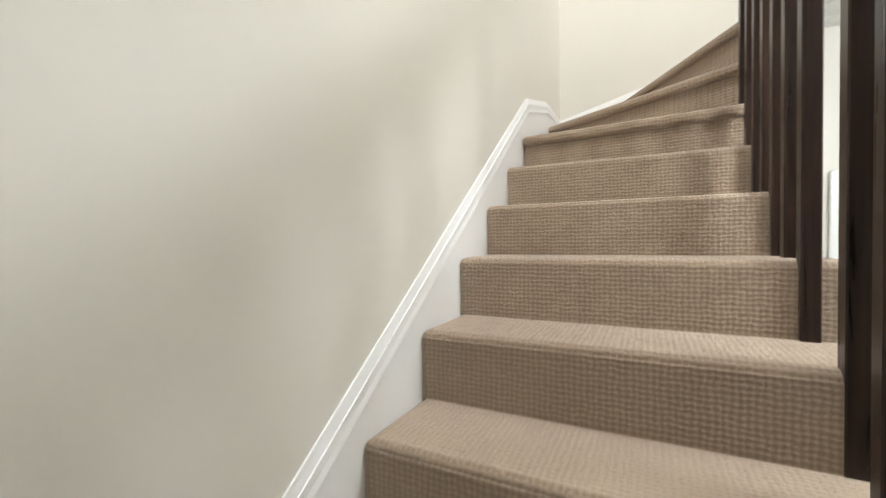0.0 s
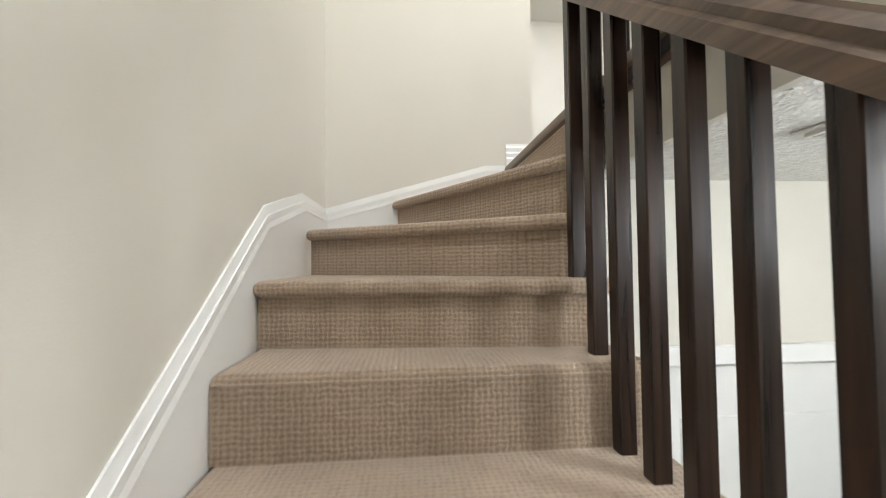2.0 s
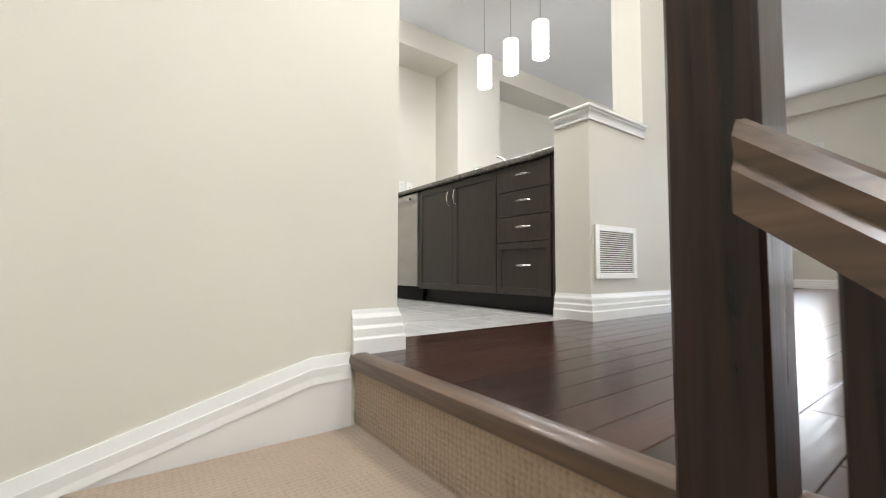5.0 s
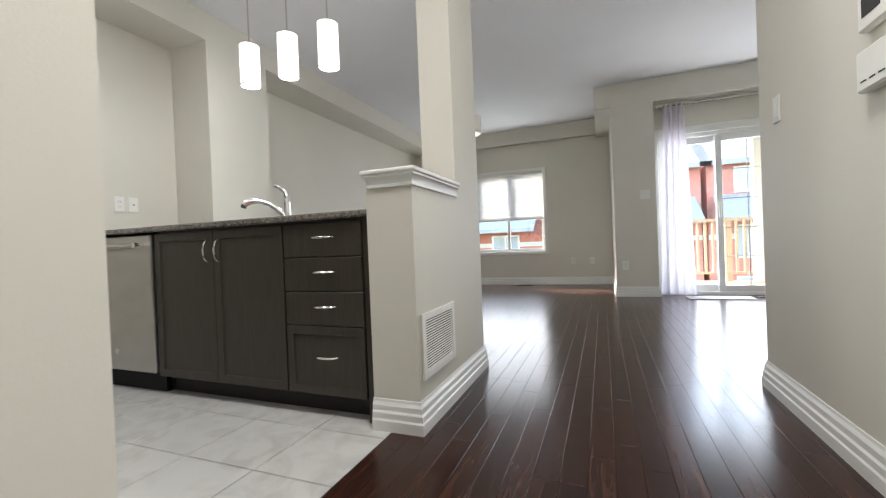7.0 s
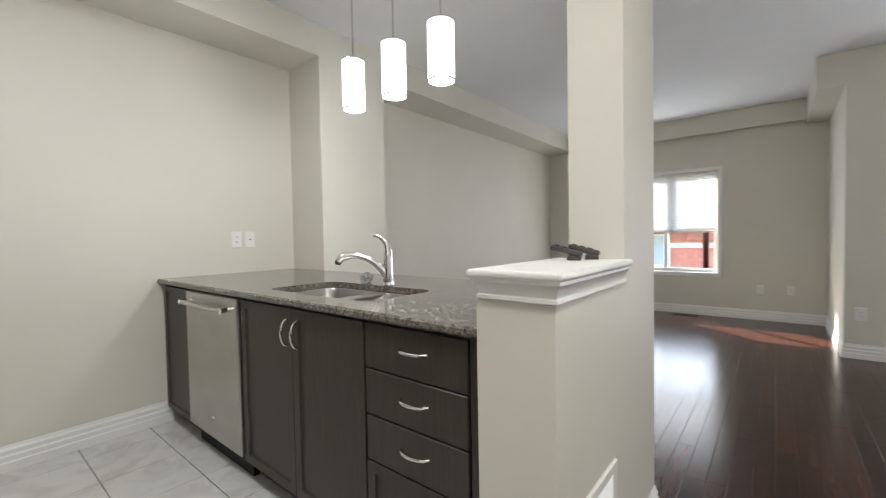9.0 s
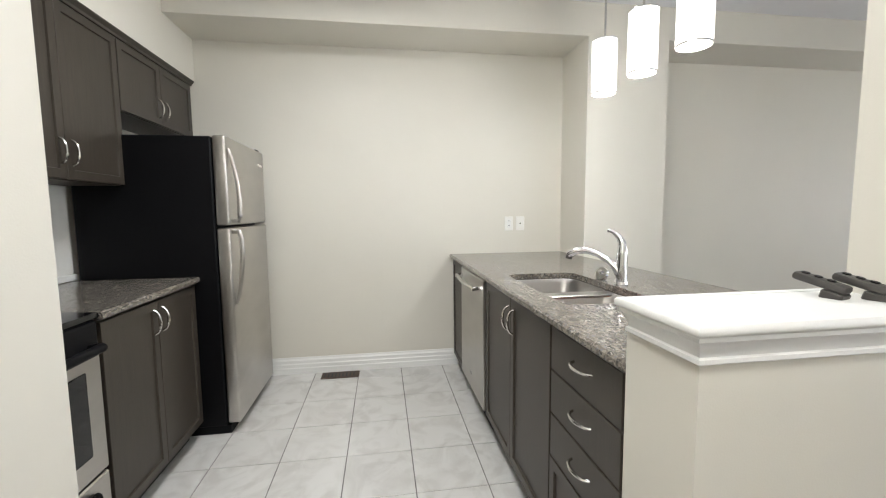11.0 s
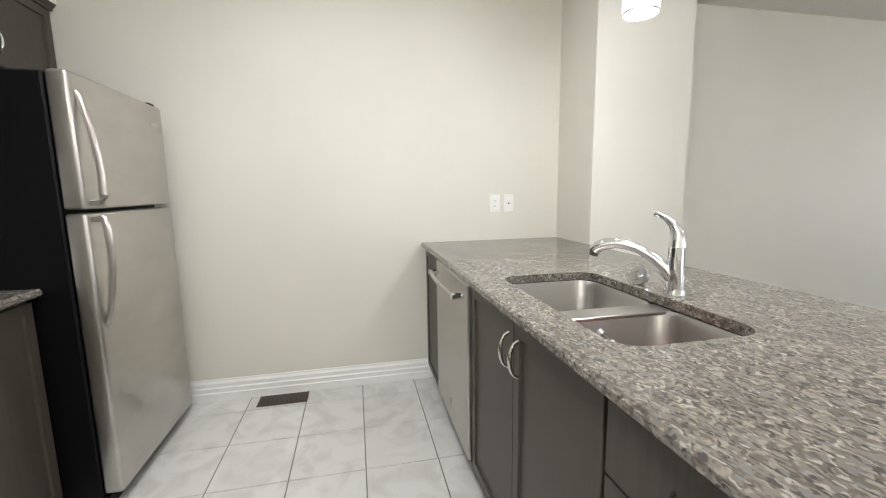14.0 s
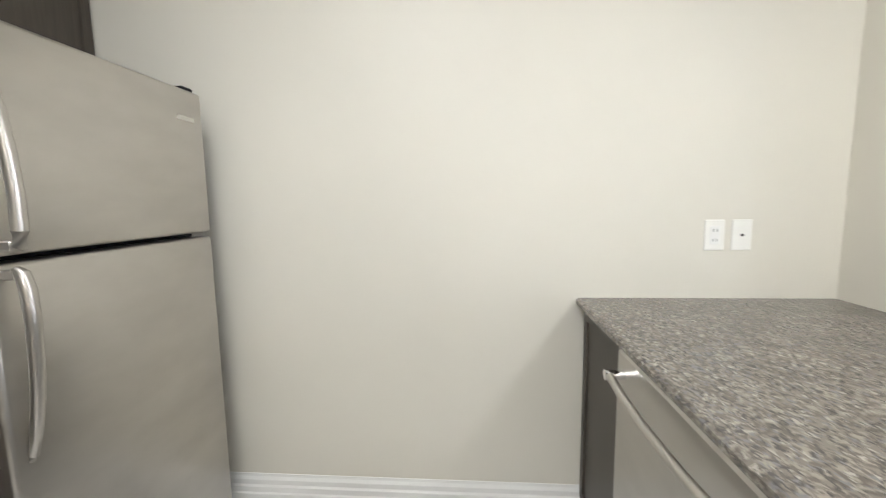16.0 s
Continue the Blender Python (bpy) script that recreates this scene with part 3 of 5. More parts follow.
RAIL = [(-0.032, 0.0), (-0.032, 0.028), (-0.026, 0.036), (-0.030, 0.050), (-0.020, 0.062), (0.0, 0.067), (0.020, 0.062), (0.030, 0.050), (0.026, 0.036), (0.032, 0.028), (0.032, 0.0)]


def rail_under(x):
    return 0.020 - (x - 1.393) * 0.785


balustrade = tagged(new("stair_balustrade"), "dark-stained oak balustrade with square balusters beside the stairs", "balustrade")
YB = -1.33
rb = new_bm()
x0, x1 = 1.046, 4.2
ends = []
for x in (x0, x1):
    ends.append([rb.verts.new((x, YB + 1.15 * o, rail_under(x) + 1.3 * u)) for o, u in RAIL])
for j in range(len(RAIL)):
    jj = (j + 1) % len(RAIL)
    rb.faces.new((ends[0][j], ends[0][jj], ends[1][jj], ends[1][j]))
rb.faces.new(ends[0][::-1])
rb.faces.new(ends[1])
part("handrail", rb, STAINX, balustrade, "brown oak handrail with worn lighter grain")
for i in range(21):
    x = 1.122 + 0.1165 * i if i < 6 else 1.838 if i == 6 else 2.08 + 0.128 * (i - 7)
    k = 6 + math.ceil((x + 0.012 - X1) / GO)
    part("baluster", bx(x - 0.019, x + 0.019, YB - 0.019, YB + 0.019, -H * k - 0.004, rail_under(x) + 0.016, bevel=0.003), STAINZ, balustrade)

guard = tagged(new("landing_guard"), "dark-stained oak guard rail on the edge of the landing", "guard rail")
part("newel", bx(0.957, 1.045, -1.287, -1.201, LC, 1.02, bevel=0.005), STAINZ, guard)
part("newel_cap", bx(0.945, 1.057, -1.299, -1.189, 1.02, 1.045, bevel=0.008), STAINZ, guard)
gb = sweep(new_bm(), RAIL, [(1.046, -1.21, 0.86), (XR + 0.12, -1.21, 0.86)])
part("handrail", gb, STAINX, guard)
for x in (1.155, 1.26, 1.365):
    part("baluster", bx(x - 0.019, x + 0.019, -1.225, -1.187, 0.02, 0.87, bevel=0.003), STAINZ, guard)
NOSE = [(0.0, -0.03), (0.03, -0.03), (0.042, -0.022), (0.046, -0.005), (0.042, 0.01), (0.030, 0.018), (0.0, 0.018)]
structure("floor_nosing", sweep(new_bm(), NOSE, [(1.046, -1.20, 0.004), (3.4, -1.20, 0.004)]), STAINX, "dark oak nosing on the landing edge", "trim", smooth=True)
structure("floor_nosing", sweep(new_bm(), NOSE, [(XW + 0.001, -1.225, -0.008), (0.956, -1.225, -0.008)]), STAINX, "dark oak nosing at the top step", "trim", smooth=True)
structure("cove_trim", bx(1.069, 5.0, -1.222, -1.201, -0.062, -0.028, bevel=0.006), STAINX, "dark trim strip under the nosing", "trim")

# lower hall doors, frames and ceiling vent
ld = tagged(new("door_2"), "white panelled door in the lower hall", "door", kind="structure")
part("door_leaf", bx(0.835, 0.872, -0.945, -0.225, LF + 0.01, -0.872, bevel=0.003), TRIM, ld)
for z0, z1 in ((-2.75, -2.0), (-1.85, -1.05)):
    for y0, y1 in ((-0.87, -0.62), (-0.55, -0.30)):
        part("door_panel", bx(0.868, 0.878, y0, y1, z0, z1, bevel=0.004), TRIM, ld)
CASE = 0.07
part("casing", bx(0.901, 0.918, -0.95 - CASE, -0.95, LF, -0.80, bevel=0.004), TRIM, ld)
part("casing", bx(0.901, 0.918, -0.22, -0.22 + CASE, LF, -0.80, bevel=0.004), TRIM, ld)
part("casing", bx(0.901, 0.920, -0.95, -0.22, -0.865, -0.80, bevel=0.004), TRIM, ld)
ld2 = tagged(new("door_3"), "white door in the lower hall side wall", "door", kind="structure")
part("door_leaf", bx(1.03, 1.81, -0.07, -0.03, LF + 0.01, -0.89, bevel=0.003), TRIM, ld2)
part("casing", bx(0.955, 1.02, -0.118, -0.101, LF, -0.82, bevel=0.004), TRIM, ld2)
part("casing", bx(1.82, 1.885, -0.118, -0.101, LF, -0.82, bevel=0.004), TRIM, ld2)
part("casing", bx(1.02, 1.82, -0.12, -0.101, -0.885, -0.82, bevel=0.004), TRIM, ld2)
lv = thing("ceiling_vent", "white slotted air vent in the stippled ceiling", "vent")
part("frame", bx(1.40, 1.72, -0.96, -0.80, LC - 0.008, LC, bevel=0.003), WHITE, lv)
for i in range(7):
    y = -0.945 + 0.0205 * i
    part("slat", bx(1.42, 1.70, y, y + 0.009, LC - 0.016, LC - 0.008), WHITE, lv)


# fixtures added out of view, to house the ceiling lamps
def dome_light(x, y, z, name="unseen_ceiling_light"):
    t = thing(name, "round white flush ceiling light added out of view, switched on", "ceiling light", "flush ceiling lights")
    part("base", cyl(new_bm(), (x, y, z), (x, y, z - 0.03), 0.16, seg=32), WHITE, t)
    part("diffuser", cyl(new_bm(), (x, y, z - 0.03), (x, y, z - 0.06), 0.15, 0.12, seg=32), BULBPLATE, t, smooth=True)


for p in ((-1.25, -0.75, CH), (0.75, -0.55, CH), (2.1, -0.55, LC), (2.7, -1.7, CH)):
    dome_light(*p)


# ---- kitchen ----
def shaker(parent, x0, x1, z0, z1, y, face=-1, handle=None, rail=0.06, name="door"):
    """A framed door or drawer front in a plane of y; it faces towards face."""
    t = 0.019
    y0, y1 = (y, y + t) if face < 0 else (y - t, y)
    bm = bx(x0, x1, y0, y1, z0, z1)
    bmesh.ops.recalc_face_normals(bm, faces=bm.faces)
    front = [f for f in bm.faces if f.normal.y * face > 0.9]
    bmesh.ops.inset_region(bm, faces=front, thickness=0.002, depth=0.0012)
    bmesh.ops.inset_region(bm, faces=front, thickness=rail - 0.006, depth=0.0)
    bmesh.ops.inset_region(bm, faces=front, thickness=0.004, depth=-0.008)
    d = part(name, bm, CAB, parent)
    if handle:
        pull(d, handle[0], y if face < 0 else y, handle[1], handle[2], face)
    return d


def slab(parent, x0, x1, z0, z1, y, handle, name="drawer"):
    d = part(name, bx(x0, x1, y, y + 0.019, z0, z1, bevel=0.003), CAB, parent)
    pull(d, handle[0], y, handle[1], "h", -1)
    return d


def pull(parent, x, y, z, way, face):
    """A bow handle, upright or level."""
    pts, rs = [], []
    for i in range(13):
        s = i / 12 * 2 - 1
        o = face * 0.028 * (1 - s * s) ** 0.5 if abs(s) < 1 else 0
        a = 0.055 * s
        pts.append((x + (a if way == "h" else 0), y + o, z + (0 if way == "h" else a)))
        rs.append(0.0065 - 0.002 * abs(s))
    part("handle", tube(new_bm(), pts, rs, 8), NICKEL, parent, "satin nickel bow handle", smooth=True)


CF = 0.028                       # plane of the peninsula's fronts


def carcass(name, label, x0, x1, y0, y1, toe=0.1, front=-1, depth_toe=0.06, group="base cabinets"):
    t = thing(name, label, "cabinet", group)
    part("body", bx(x0, x1, y0, y1, toe, 0.884), CAB, t)
    if front < 0:
        part("toe_kick", bx(x0, x1, y0 + depth_toe, y1, 0.001, toe), CABSHADE, t)
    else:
        part("toe_kick", bx(x0, x1, y0, y1 - depth_toe, 0.001, toe), CABSHADE, t)
    return t


t = carcass("end_cabinet", "narrow dark-stained cabinet beside the dishwasher", XK + 0.002, -2.215, CF + 0.02, 0.62)
shaker(t, XK + 0.03, -2.219, 0.105, 0.872, CF, rail=0.05)
t = thing("sink_cabinet", "dark-stained two-door cabinet under the sink", "cabinet", "base cabinets")
bm = bx(-1.572, -0.684, CF + 0.02, 0.62, 0.1, 0.66)
box(bm, -1.572, -0.684, CF + 0.02, CF + 0.04, 0.66, 0.884)
box(bm, -1.572, -1.556, CF + 0.04, 0.62, 0.66, 0.884)
box(bm, -0.700, -0.684, CF + 0.04, 0.62, 0.66, 0.884)
part("body", bm, CAB, t)
part("toe_kick", bx(-1.572, -0.684, CF + 0.08, 0.62, 0.001, 0.1), CABSHADE, t)
shaker(t, -1.567, -1.129, 0.105, 0.872, CF, handle=(-1.165, 0.77, "v"))
shaker(t, -1.126, -0.688, 0.105, 0.872, CF, handle=(-1.09, 0.77, "v"))
t = carcass("drawer_cabinet", "dark-stained cabinet with four drawers", -0.684, -0.255, CF + 0.02, 0.62)
for z0, z1 in ((0.722, 0.872), (0.568, 0.718), (0.414, 0.564)):
    slab(t, -0.680, -0.262, z0, z1, CF, (-0.46, (z0 + z1) / 2 + 0.01))
shaker(t, -0.680, -0.262, 0.105, 0.410, CF, rail=0.055, handle=(-0.46, 0.275, "h"), name="drawer")
solid("filler_panel", bx(-0.254, -0.213, 0.032, 0.62, 0.001, 0.884), CAB, "dark-stained filler strip beside the half wall", "filler panel")
solid("peninsula_back", bx(XN + 0.002, -0.213, 0.621, 0.64, 0.001, 0.884), CAB, "dark-stained back panel of the peninsula", "back panel")

dw = thing("dishwasher", "stainless steel dishwasher with a bar handle", "dishwasher")
part("body", bx(-2.213, -1.576, 0.06, 0.61, 0.1, 0.88), BLACK, dw)
part("door", bx(-2.21, -1.579, 0.014, 0.058, 0.118, 0.874, bevel=0.006), STEEL, dw)
part("toe_panel", bx(-2.21, -1.579, 0.07, 0.1, 0.004, 0.1), BLACK, dw)
hb = new_bm()
tube(hb, [(-2.16, -0.026, 0.818), (-2.03, -0.034, 0.815), (-1.895, -0.037, 0.814), (-1.76, -0.034, 0.815), (-1.63, -0.026, 0.818)], 0.0115, 10)
dh = part("handle", hb, STEEL, dw, "polished bar handle", smooth=True)
for x in (-2.155, -1.635):
    part("handle_post", cyl(new_bm(), (x, 0.016, 0.818), (x, -0.038, 0.818), 0.0125, 0.0150, 16), CHROME, dh, smooth=True)
part("badge", cyl(new_bm(), (-1.895, 0.0145, 0.225), (-1.895, 0.012, 0.225), 0.017, seg=20), NICKEL, dw)

# worktop with the sink opening
SX0, SX1, SY0, SY1 = -1.515, -0.775, 0.125, 0.505
TZ, TB = 0.915, 0.885
TY0, TY1 = 0.002, 0.905


def rounded(x0, x1, y0, y1, r, n=5):
    out = []
    for cx, cy, a0 in ((x1 - r, y1 - r, 0), (x0 + r, y1 - r, 90), (x0 + r, y0 + r, 180), (x1 - r, y0 + r, 270)):
        for i in range(n + 1):
            a = radians(a0 + 90 * i / n)
            out.append((cx + r * math.cos(a), cy + r * math.sin(a)))
    return out


def ring_slab(bm, outer, inner, z0, z1):
    """A slab between two loops with the same count of corners."""
    lo = [[bm.verts.new((x, y, z)) for x, y in lp] for lp in (outer, inner) for z in (z0, z1)]
    k = len(outer)
    for i in range(k):
        j = (i + 1) % k
        bm.faces.new((lo[0][i], lo[0][j], lo[2][j], lo[2][i]))
        bm.faces.new((lo[1][i], lo[3][i], lo[3][j], lo[1][j]))
        bm.faces.new((lo[0][i], lo[1][i], lo[1][j], lo[0][j]))
        bm.faces.new((lo[2][i], lo[2][j], lo[3][j], lo[3][i]))
    return bm


wt = thing("worktop", "polished brown-grey speckled granite peninsula worktop", "worktop")
wx1 = -0.215
hole = rounded(SX0, SX1, SY0, SY1, 0.07, 5)
part("slab", ring_slab(new_bm(), rounded(XK + 0.001, wx1, TY0 + 0.02, 0.944, 0.002, 5), hole, TB, TZ), GRANITE, wt)
EDGE = [(0, 0), (0.012, 0), (0.020, 0.007), (0.020, 0.023), (0.012, 0.03), (0, 0.03)]
part("front_edge", sweep(new_bm(), EDGE, [(XK + 0.001, TY0 + 0.02, TB), (wx1, TY0 + 0.02, TB)]), GRANITE, wt, smooth=True)

sink = thing("sink", "double-bowl stainless steel undermount sink", "sink")


def bowl(x0, x1, y0, y1, z0, z1):
    bm = new_bm()
    loops = []
    for r, g, z in ((0.07, 0.0, z1), (0.07, 0.008, z1 - 0.02), (0.065, 0.016, z0 + 0.05), (0.06, 0.03, z0 + 0.015), (0.05, 0.06, z0)):
        loops.append([bm.verts.new((x, y, z)) for x, y in rounded(x0 + g, x1 - g, y0 + g, y1 - g, r, 5)])
    for a, b in zip(loops, loops[1:]):
        for i in range(len(a)):
            j = (i + 1) % len(a)
            bm.faces.new((a[i], a[j], b[j], b[i]))
    bm.faces.new(loops[-1])
    # outer shell, 3 mm away
    out = [[bm.verts.new((x, y, z)) for x, y in rounded(x0 - 0.004, x1 + 0.004, y0 - 0.004, y1 + 0.004, 0.07, 5)] for z in (z1, z0 - 0.004)]
    for i in range(len(out[0])):
        j = (i + 1) % len(out[0])
        bm.faces.new((out[0][i], out[1][i], out[1][j], out[0][j]))
        bm.faces.new((loops[0][i], out[0][i], out[0][j], loops[0][j]))
    bm.faces.new(out[1][::-1])
    return bm


part("left_bowl", bowl(SX0 + 0.006, -1.118, SY0 + 0.006, SY1 - 0.006, 0.70, 0.883), SINKM, sink, smooth=True)
part("right_bowl", bowl(-1.092, SX1 - 0.006, SY0 + 0.006, SY1 - 0.006, 0.68, 0.883), SINKM, sink, smooth=True)
part("divider", bx(-1.145, -1.065, SY0 + 0.002, SY1 - 0.002, 0.872, 0.8835, bevel=0.003), SINKM, sink)
for x, z in ((-1.31, 0.7005), (-0.93, 0.6805)):
    part("drain", cyl(new_bm(), (x, 0.32, z), (x, 0.32, z + 0.004), 0.045, 0.04, seg=24), CHROME, sink)

fc = thing("faucet", "chrome single-lever pull-out kitchen faucet", "faucet")
FX, FY = -1.135, 0.565
bm = new_bm()
cyl(bm, (FX, FY, TZ), (FX, FY, TZ + 0.012), 0.031, 0.029, 24)
cyl(bm, (FX, FY, TZ + 0.012), (FX, FY, TZ + 0.145), 0.026, 0.0235, 24)
cyl(bm, (FX, FY, TZ + 0.147), (FX, FY, TZ + 0.185), 0.025, 0.018, 24)
part("body", bm, CHROME, fc, smooth=True)
sx, sy = -0.16, -0.19           # the way in which the spout reaches
sp = [(0.02, 0.045), (0.12, 0.078), (0.26, 0.110), (0.42, 0.134), (0.58, 0.147), (0.72, 0.151), (0.85, 0.146), (0.94, 0.134), (0.98, 0.122)]
part("spout", tube(new_bm(), [(FX + sx * a, FY + sy * a, TZ + z) for a, z in sp[:6]], [0.022, 0.020, 0.0165, 0.015, 0.0155, 0.0165], 16), CHROME, fc, smooth=True)
part("spray_head", tube(new_bm(), [(FX + sx * a, FY + sy * a, TZ + z) for a, z in sp[5:]], [0.0175, 0.0195, 0.020, 0.0185], 16), CHROME, fc, smooth=True)
part("nozzle", cyl(new_bm(), (FX + sx * 0.965, FY + sy * 0.965, TZ + 0.124), (FX + sx * 0.985, FY + sy * 0.985, TZ + 0.106), 0.017, 0.015, 16), GREYPLASTIC, fc, "dark spray face", smooth=True)
part("lever", tube(new_bm(), [(FX, FY, TZ + 0.172), (FX - 0.003, FY - 0.002, TZ + 0.196), (FX - 0.013, FY - 0.008, TZ + 0.217), (FX - 0.030, FY - 0.019, TZ + 0.234), (FX - 0.047, FY - 0.029, TZ + 0.244), (FX - 0.060, FY - 0.037, TZ + 0.247)], [0.0215, 0.0185, 0.0135, 0.009, 0.0075, 0.0085], 14), CHROME, fc, smooth=True)
st = thing("sink_strainer", "chrome sink strainer lying on the worktop", "sink strainer")
SXX, SYY = -1.285, 0.56
bm = cyl(new_bm(), (SXX, SYY, TZ), (SXX, SYY - 0.004, TZ + 0.02), 0.018, 0.022, 20)
part("basket", bm, CHROME, st, smooth=True)
part("flange", cyl(new_bm(), (SXX, SYY - 0.004, TZ + 0.021), (SXX + 0.004, SYY - 0.016, TZ + 0.028), 0.036, 0.034, 24), CHROME, st, smooth=True)
part("knob", cyl(new_bm(), (SXX + 0.004, SYY - 0.016, TZ + 0.028), (SXX + 0.006, SYY - 0.022, TZ + 0.042), 0.007, 0.010, 12), CHROME, st, smooth=True)
br = thing("hose_brush", "small tool with a black and white handle in the sink", "tool")
part("tip", tube(new_bm(), [(-0.995, 0.214, 0.872), (-0.985, 0.218, 0.864)], 0.008, 10), CHROME, br, smooth=True)
part("collar", tube(new_bm(), [(-0.985, 0.218, 0.864), (-0.965, 0.226, 0.848)], [0.008, 0.013], 10), GREYPLASTIC, br, smooth=True)
part("grip", tube(new_bm(), [(-0.965, 0.226, 0.848), (-0.930, 0.239, 0.820)], 0.0135, 12), WHITE, br, smooth=True)
part("end", tube(new_bm(), [(-0.930, 0.239, 0.820), (-0.905, 0.249, 0.800)], [0.0135, 0.011], 12), GREYPLASTIC, br, smooth=True)


def crumpled(x, y, z, rx, ry, rz, seed):
    bm = new_bm()
    bmesh.ops.create_icosphere(bm, subdivisions=4, radius=1.0)
    for v in bm.verts:
        p = v.co.copy()
        f = 1 + 0.30 * noise.noise(p * 1.6 + Vector((seed, 0, 0))) + 0.14 * abs(noise.noise(p * 5.0 + Vector((0, seed, 0))))
        v.co = Vector((x + p.x * rx * f, y + p.y * ry * f, max(z, z + rz * (0.6 + 0.9 * p.z * f))))
    return bm


pk = thing("plastic_packet", "crumpled orange and red plastic packet in the sink", "packet")
part("wrapper", crumpled(-0.875, 0.235, 0.735, 0.075, 0.05, 0.05, 2.0), ORANGE, pk, smooth=True)
part("label", crumpled(-0.93, 0.315, 0.686, 0.118, 0.125, 0.062, 5.0), REDPLASTIC, pk, "red side of the packet", smooth=True)

# half wall cap
CAPP = [(0, 0), (0.005, 0.0), (0.009, 0.003), (0.009, 0.011), (0.005, 0.014), (0.006, 0.022), (0.010, 0.034), (0.017, 0.043), (0.020, 0.045), (0.020, 0.053),
        (0.024, 0.055), (0.027, 0.060), (0.027, 0.069), (0.023, 0.074), (0, 0.074)]
cap = tagged(new("half_wall_cap"), "white moulded cap on the half wall", "wall cap", kind="structure")
part("top", bx(-0.193, -0.001, 0.001, 0.524, 0.994, 1.0668), TRIM, cap)
part("moulding", sweep(new_bm(), CAPP, [(-0.194, 0.524, 0.9935), (-0.194, 0.0, 0.9935), (0.0, 0.0, 0.9935), (0.0, 0.524, 0.9935)]), TRIM, cap, smooth=True)


def remote(x, y, turn):
    t = thing("remote_control", "dark grey remote control propped on the white cap", "remote control", "remotes on the half wall")
    body = part("body", bx(-0.050, 0.050, -0.018, 0.018, -0.009, 0.009, bevel=0.007, seg=2), GREYPLASTIC, t, smooth=True)
    for i in range(3):
        part("button", cyl(new_bm(), (-0.032 + 0.024 * i, 0, 0.008), (-0.032 + 0.024 * i, 0, 0.0115), 0.008, seg=14), BLACK, body)
    part("bracket", bx(0.01, 0.05, -0.018, 0.018, -0.03, -0.009, bevel=0.003), GREYPLASTIC, t)
    t.matrix_world = pose(x, y, 1.0675 + 0.030, 0, 14, turn)


remote(-0.145, 0.415, 15)
remote(-0.112, 0.480, 15)

# cooker side
KF = -1.545                     # plane of the fronts


def pair_doors(t, x0, x1, z0, z1, y, hz):
    m = (x0 + x1) / 2
    shaker(t, x0 + 0.004, m - 0.0015, z0, z1, y, face=1, handle=(m - 0.035, hz, "v"))
    shaker(t, m + 0.0015, x1 - 0.004, z0, z1, y, face=1, handle=(m + 0.035, hz, "v"))


t = carcass("cooker_side_cabinet", "dark-stained two-door base cabinet beside the cooker", -1.755, -0.995, -2.155, KF - 0.02, front=1)
pair_doors(t, -1.755, -0.995, 0.105, 0.872, KF, 0.78)
w2 = thing("side_worktop", "short speckled granite worktop beside the cooker", "worktop")
part("slab", bx(-1.775, -0.985, -2.158, KF + 0.0, TB, TZ), GRANITE, w2)
part("front_edge", sweep(new_bm(), EDGE, [(-0.985, KF, TB), (-1.775, KF, TB)]), GRANITE, w2, smooth=True)
structure("backsplash", bx(-1.80, -0.211, -2.159, -2.152, TZ + 0.001, 1.41), WHITE, "white painted wall panel behind the cooker", "backsplash")
structure("backsplash_trim", bx(-1.80, -0.985, -2.151, -2.136, TZ + 0.001, TZ + 0.035, bevel=0.004), TRIM, "white strip along the worktop", "trim")

sv = thing("cooker", "stainless steel electric cooker with black glass top", "cooker")
part("body", bx(-0.98, -0.216, -2.15, -1.57, 0.03, 0.895), BLACK, sv)
part("glass_top", bx(-0.984, -0.213, -2.15, -1.535, 0.896, 0.918, bevel=0.004), GLASSBLACK, sv)
part("back_panel", bx(-0.98, -0.216, -2.15, -2.09, 0.919, 1.09, bevel=0.01), BLACK, sv)
for x, y, r in ((-0.79, -1.72, 0.095), (-0.40, -1.72, 0.11), (-0.79, -1.98, 0.08), (-0.40, -1.98, 0.09)):
    part("burner_ring", ring_slab(new_bm(), [(x + r * math.cos(a), y + r * math.sin(a)) for a in [math.pi * k / 14 for k in range(28)]],
                                  [(x + (r - .003) * math.cos(a), y + (r - .003) * math.sin(a)) for a in [math.pi * k / 14 for k in range(28)]], 0.918, 0.9186), GREYPLASTIC, sv)
od = part("oven_door", bx(-0.978, -0.218, -1.57, KF + 0.005, 0.345, 0.775, bevel=0.006), STEEL, sv)
part("oven_window", bx(-0.895, -0.30, KF + 0.005, KF + 0.010, 0.430, 0.728, bevel=0.004), GLASSBLACK, od)
part("front_band", bx(-0.978, -0.218, -1.57, KF + 0.006, 0.78, 0.893, bevel=0.012, seg=3), BLACK, sv, "black rounded front band")
part("door_handle", tube(new_bm(), [(-0.93, KF + 0.01, 0.80), (-0.92, KF + 0.05, 0.805), (-0.60, KF + 0.055, 0.806), (-0.28, KF + 0.05, 0.805), (-0.27, KF + 0.01, 0.80)], 0.017, 12), BLACK, sv, "black bar handle", smooth=True)
dr = part("drawer", bx(-0.978, -0.218, -1.57, KF + 0.004, 0.06, 0.335, bevel=0.006), STEEL, sv)
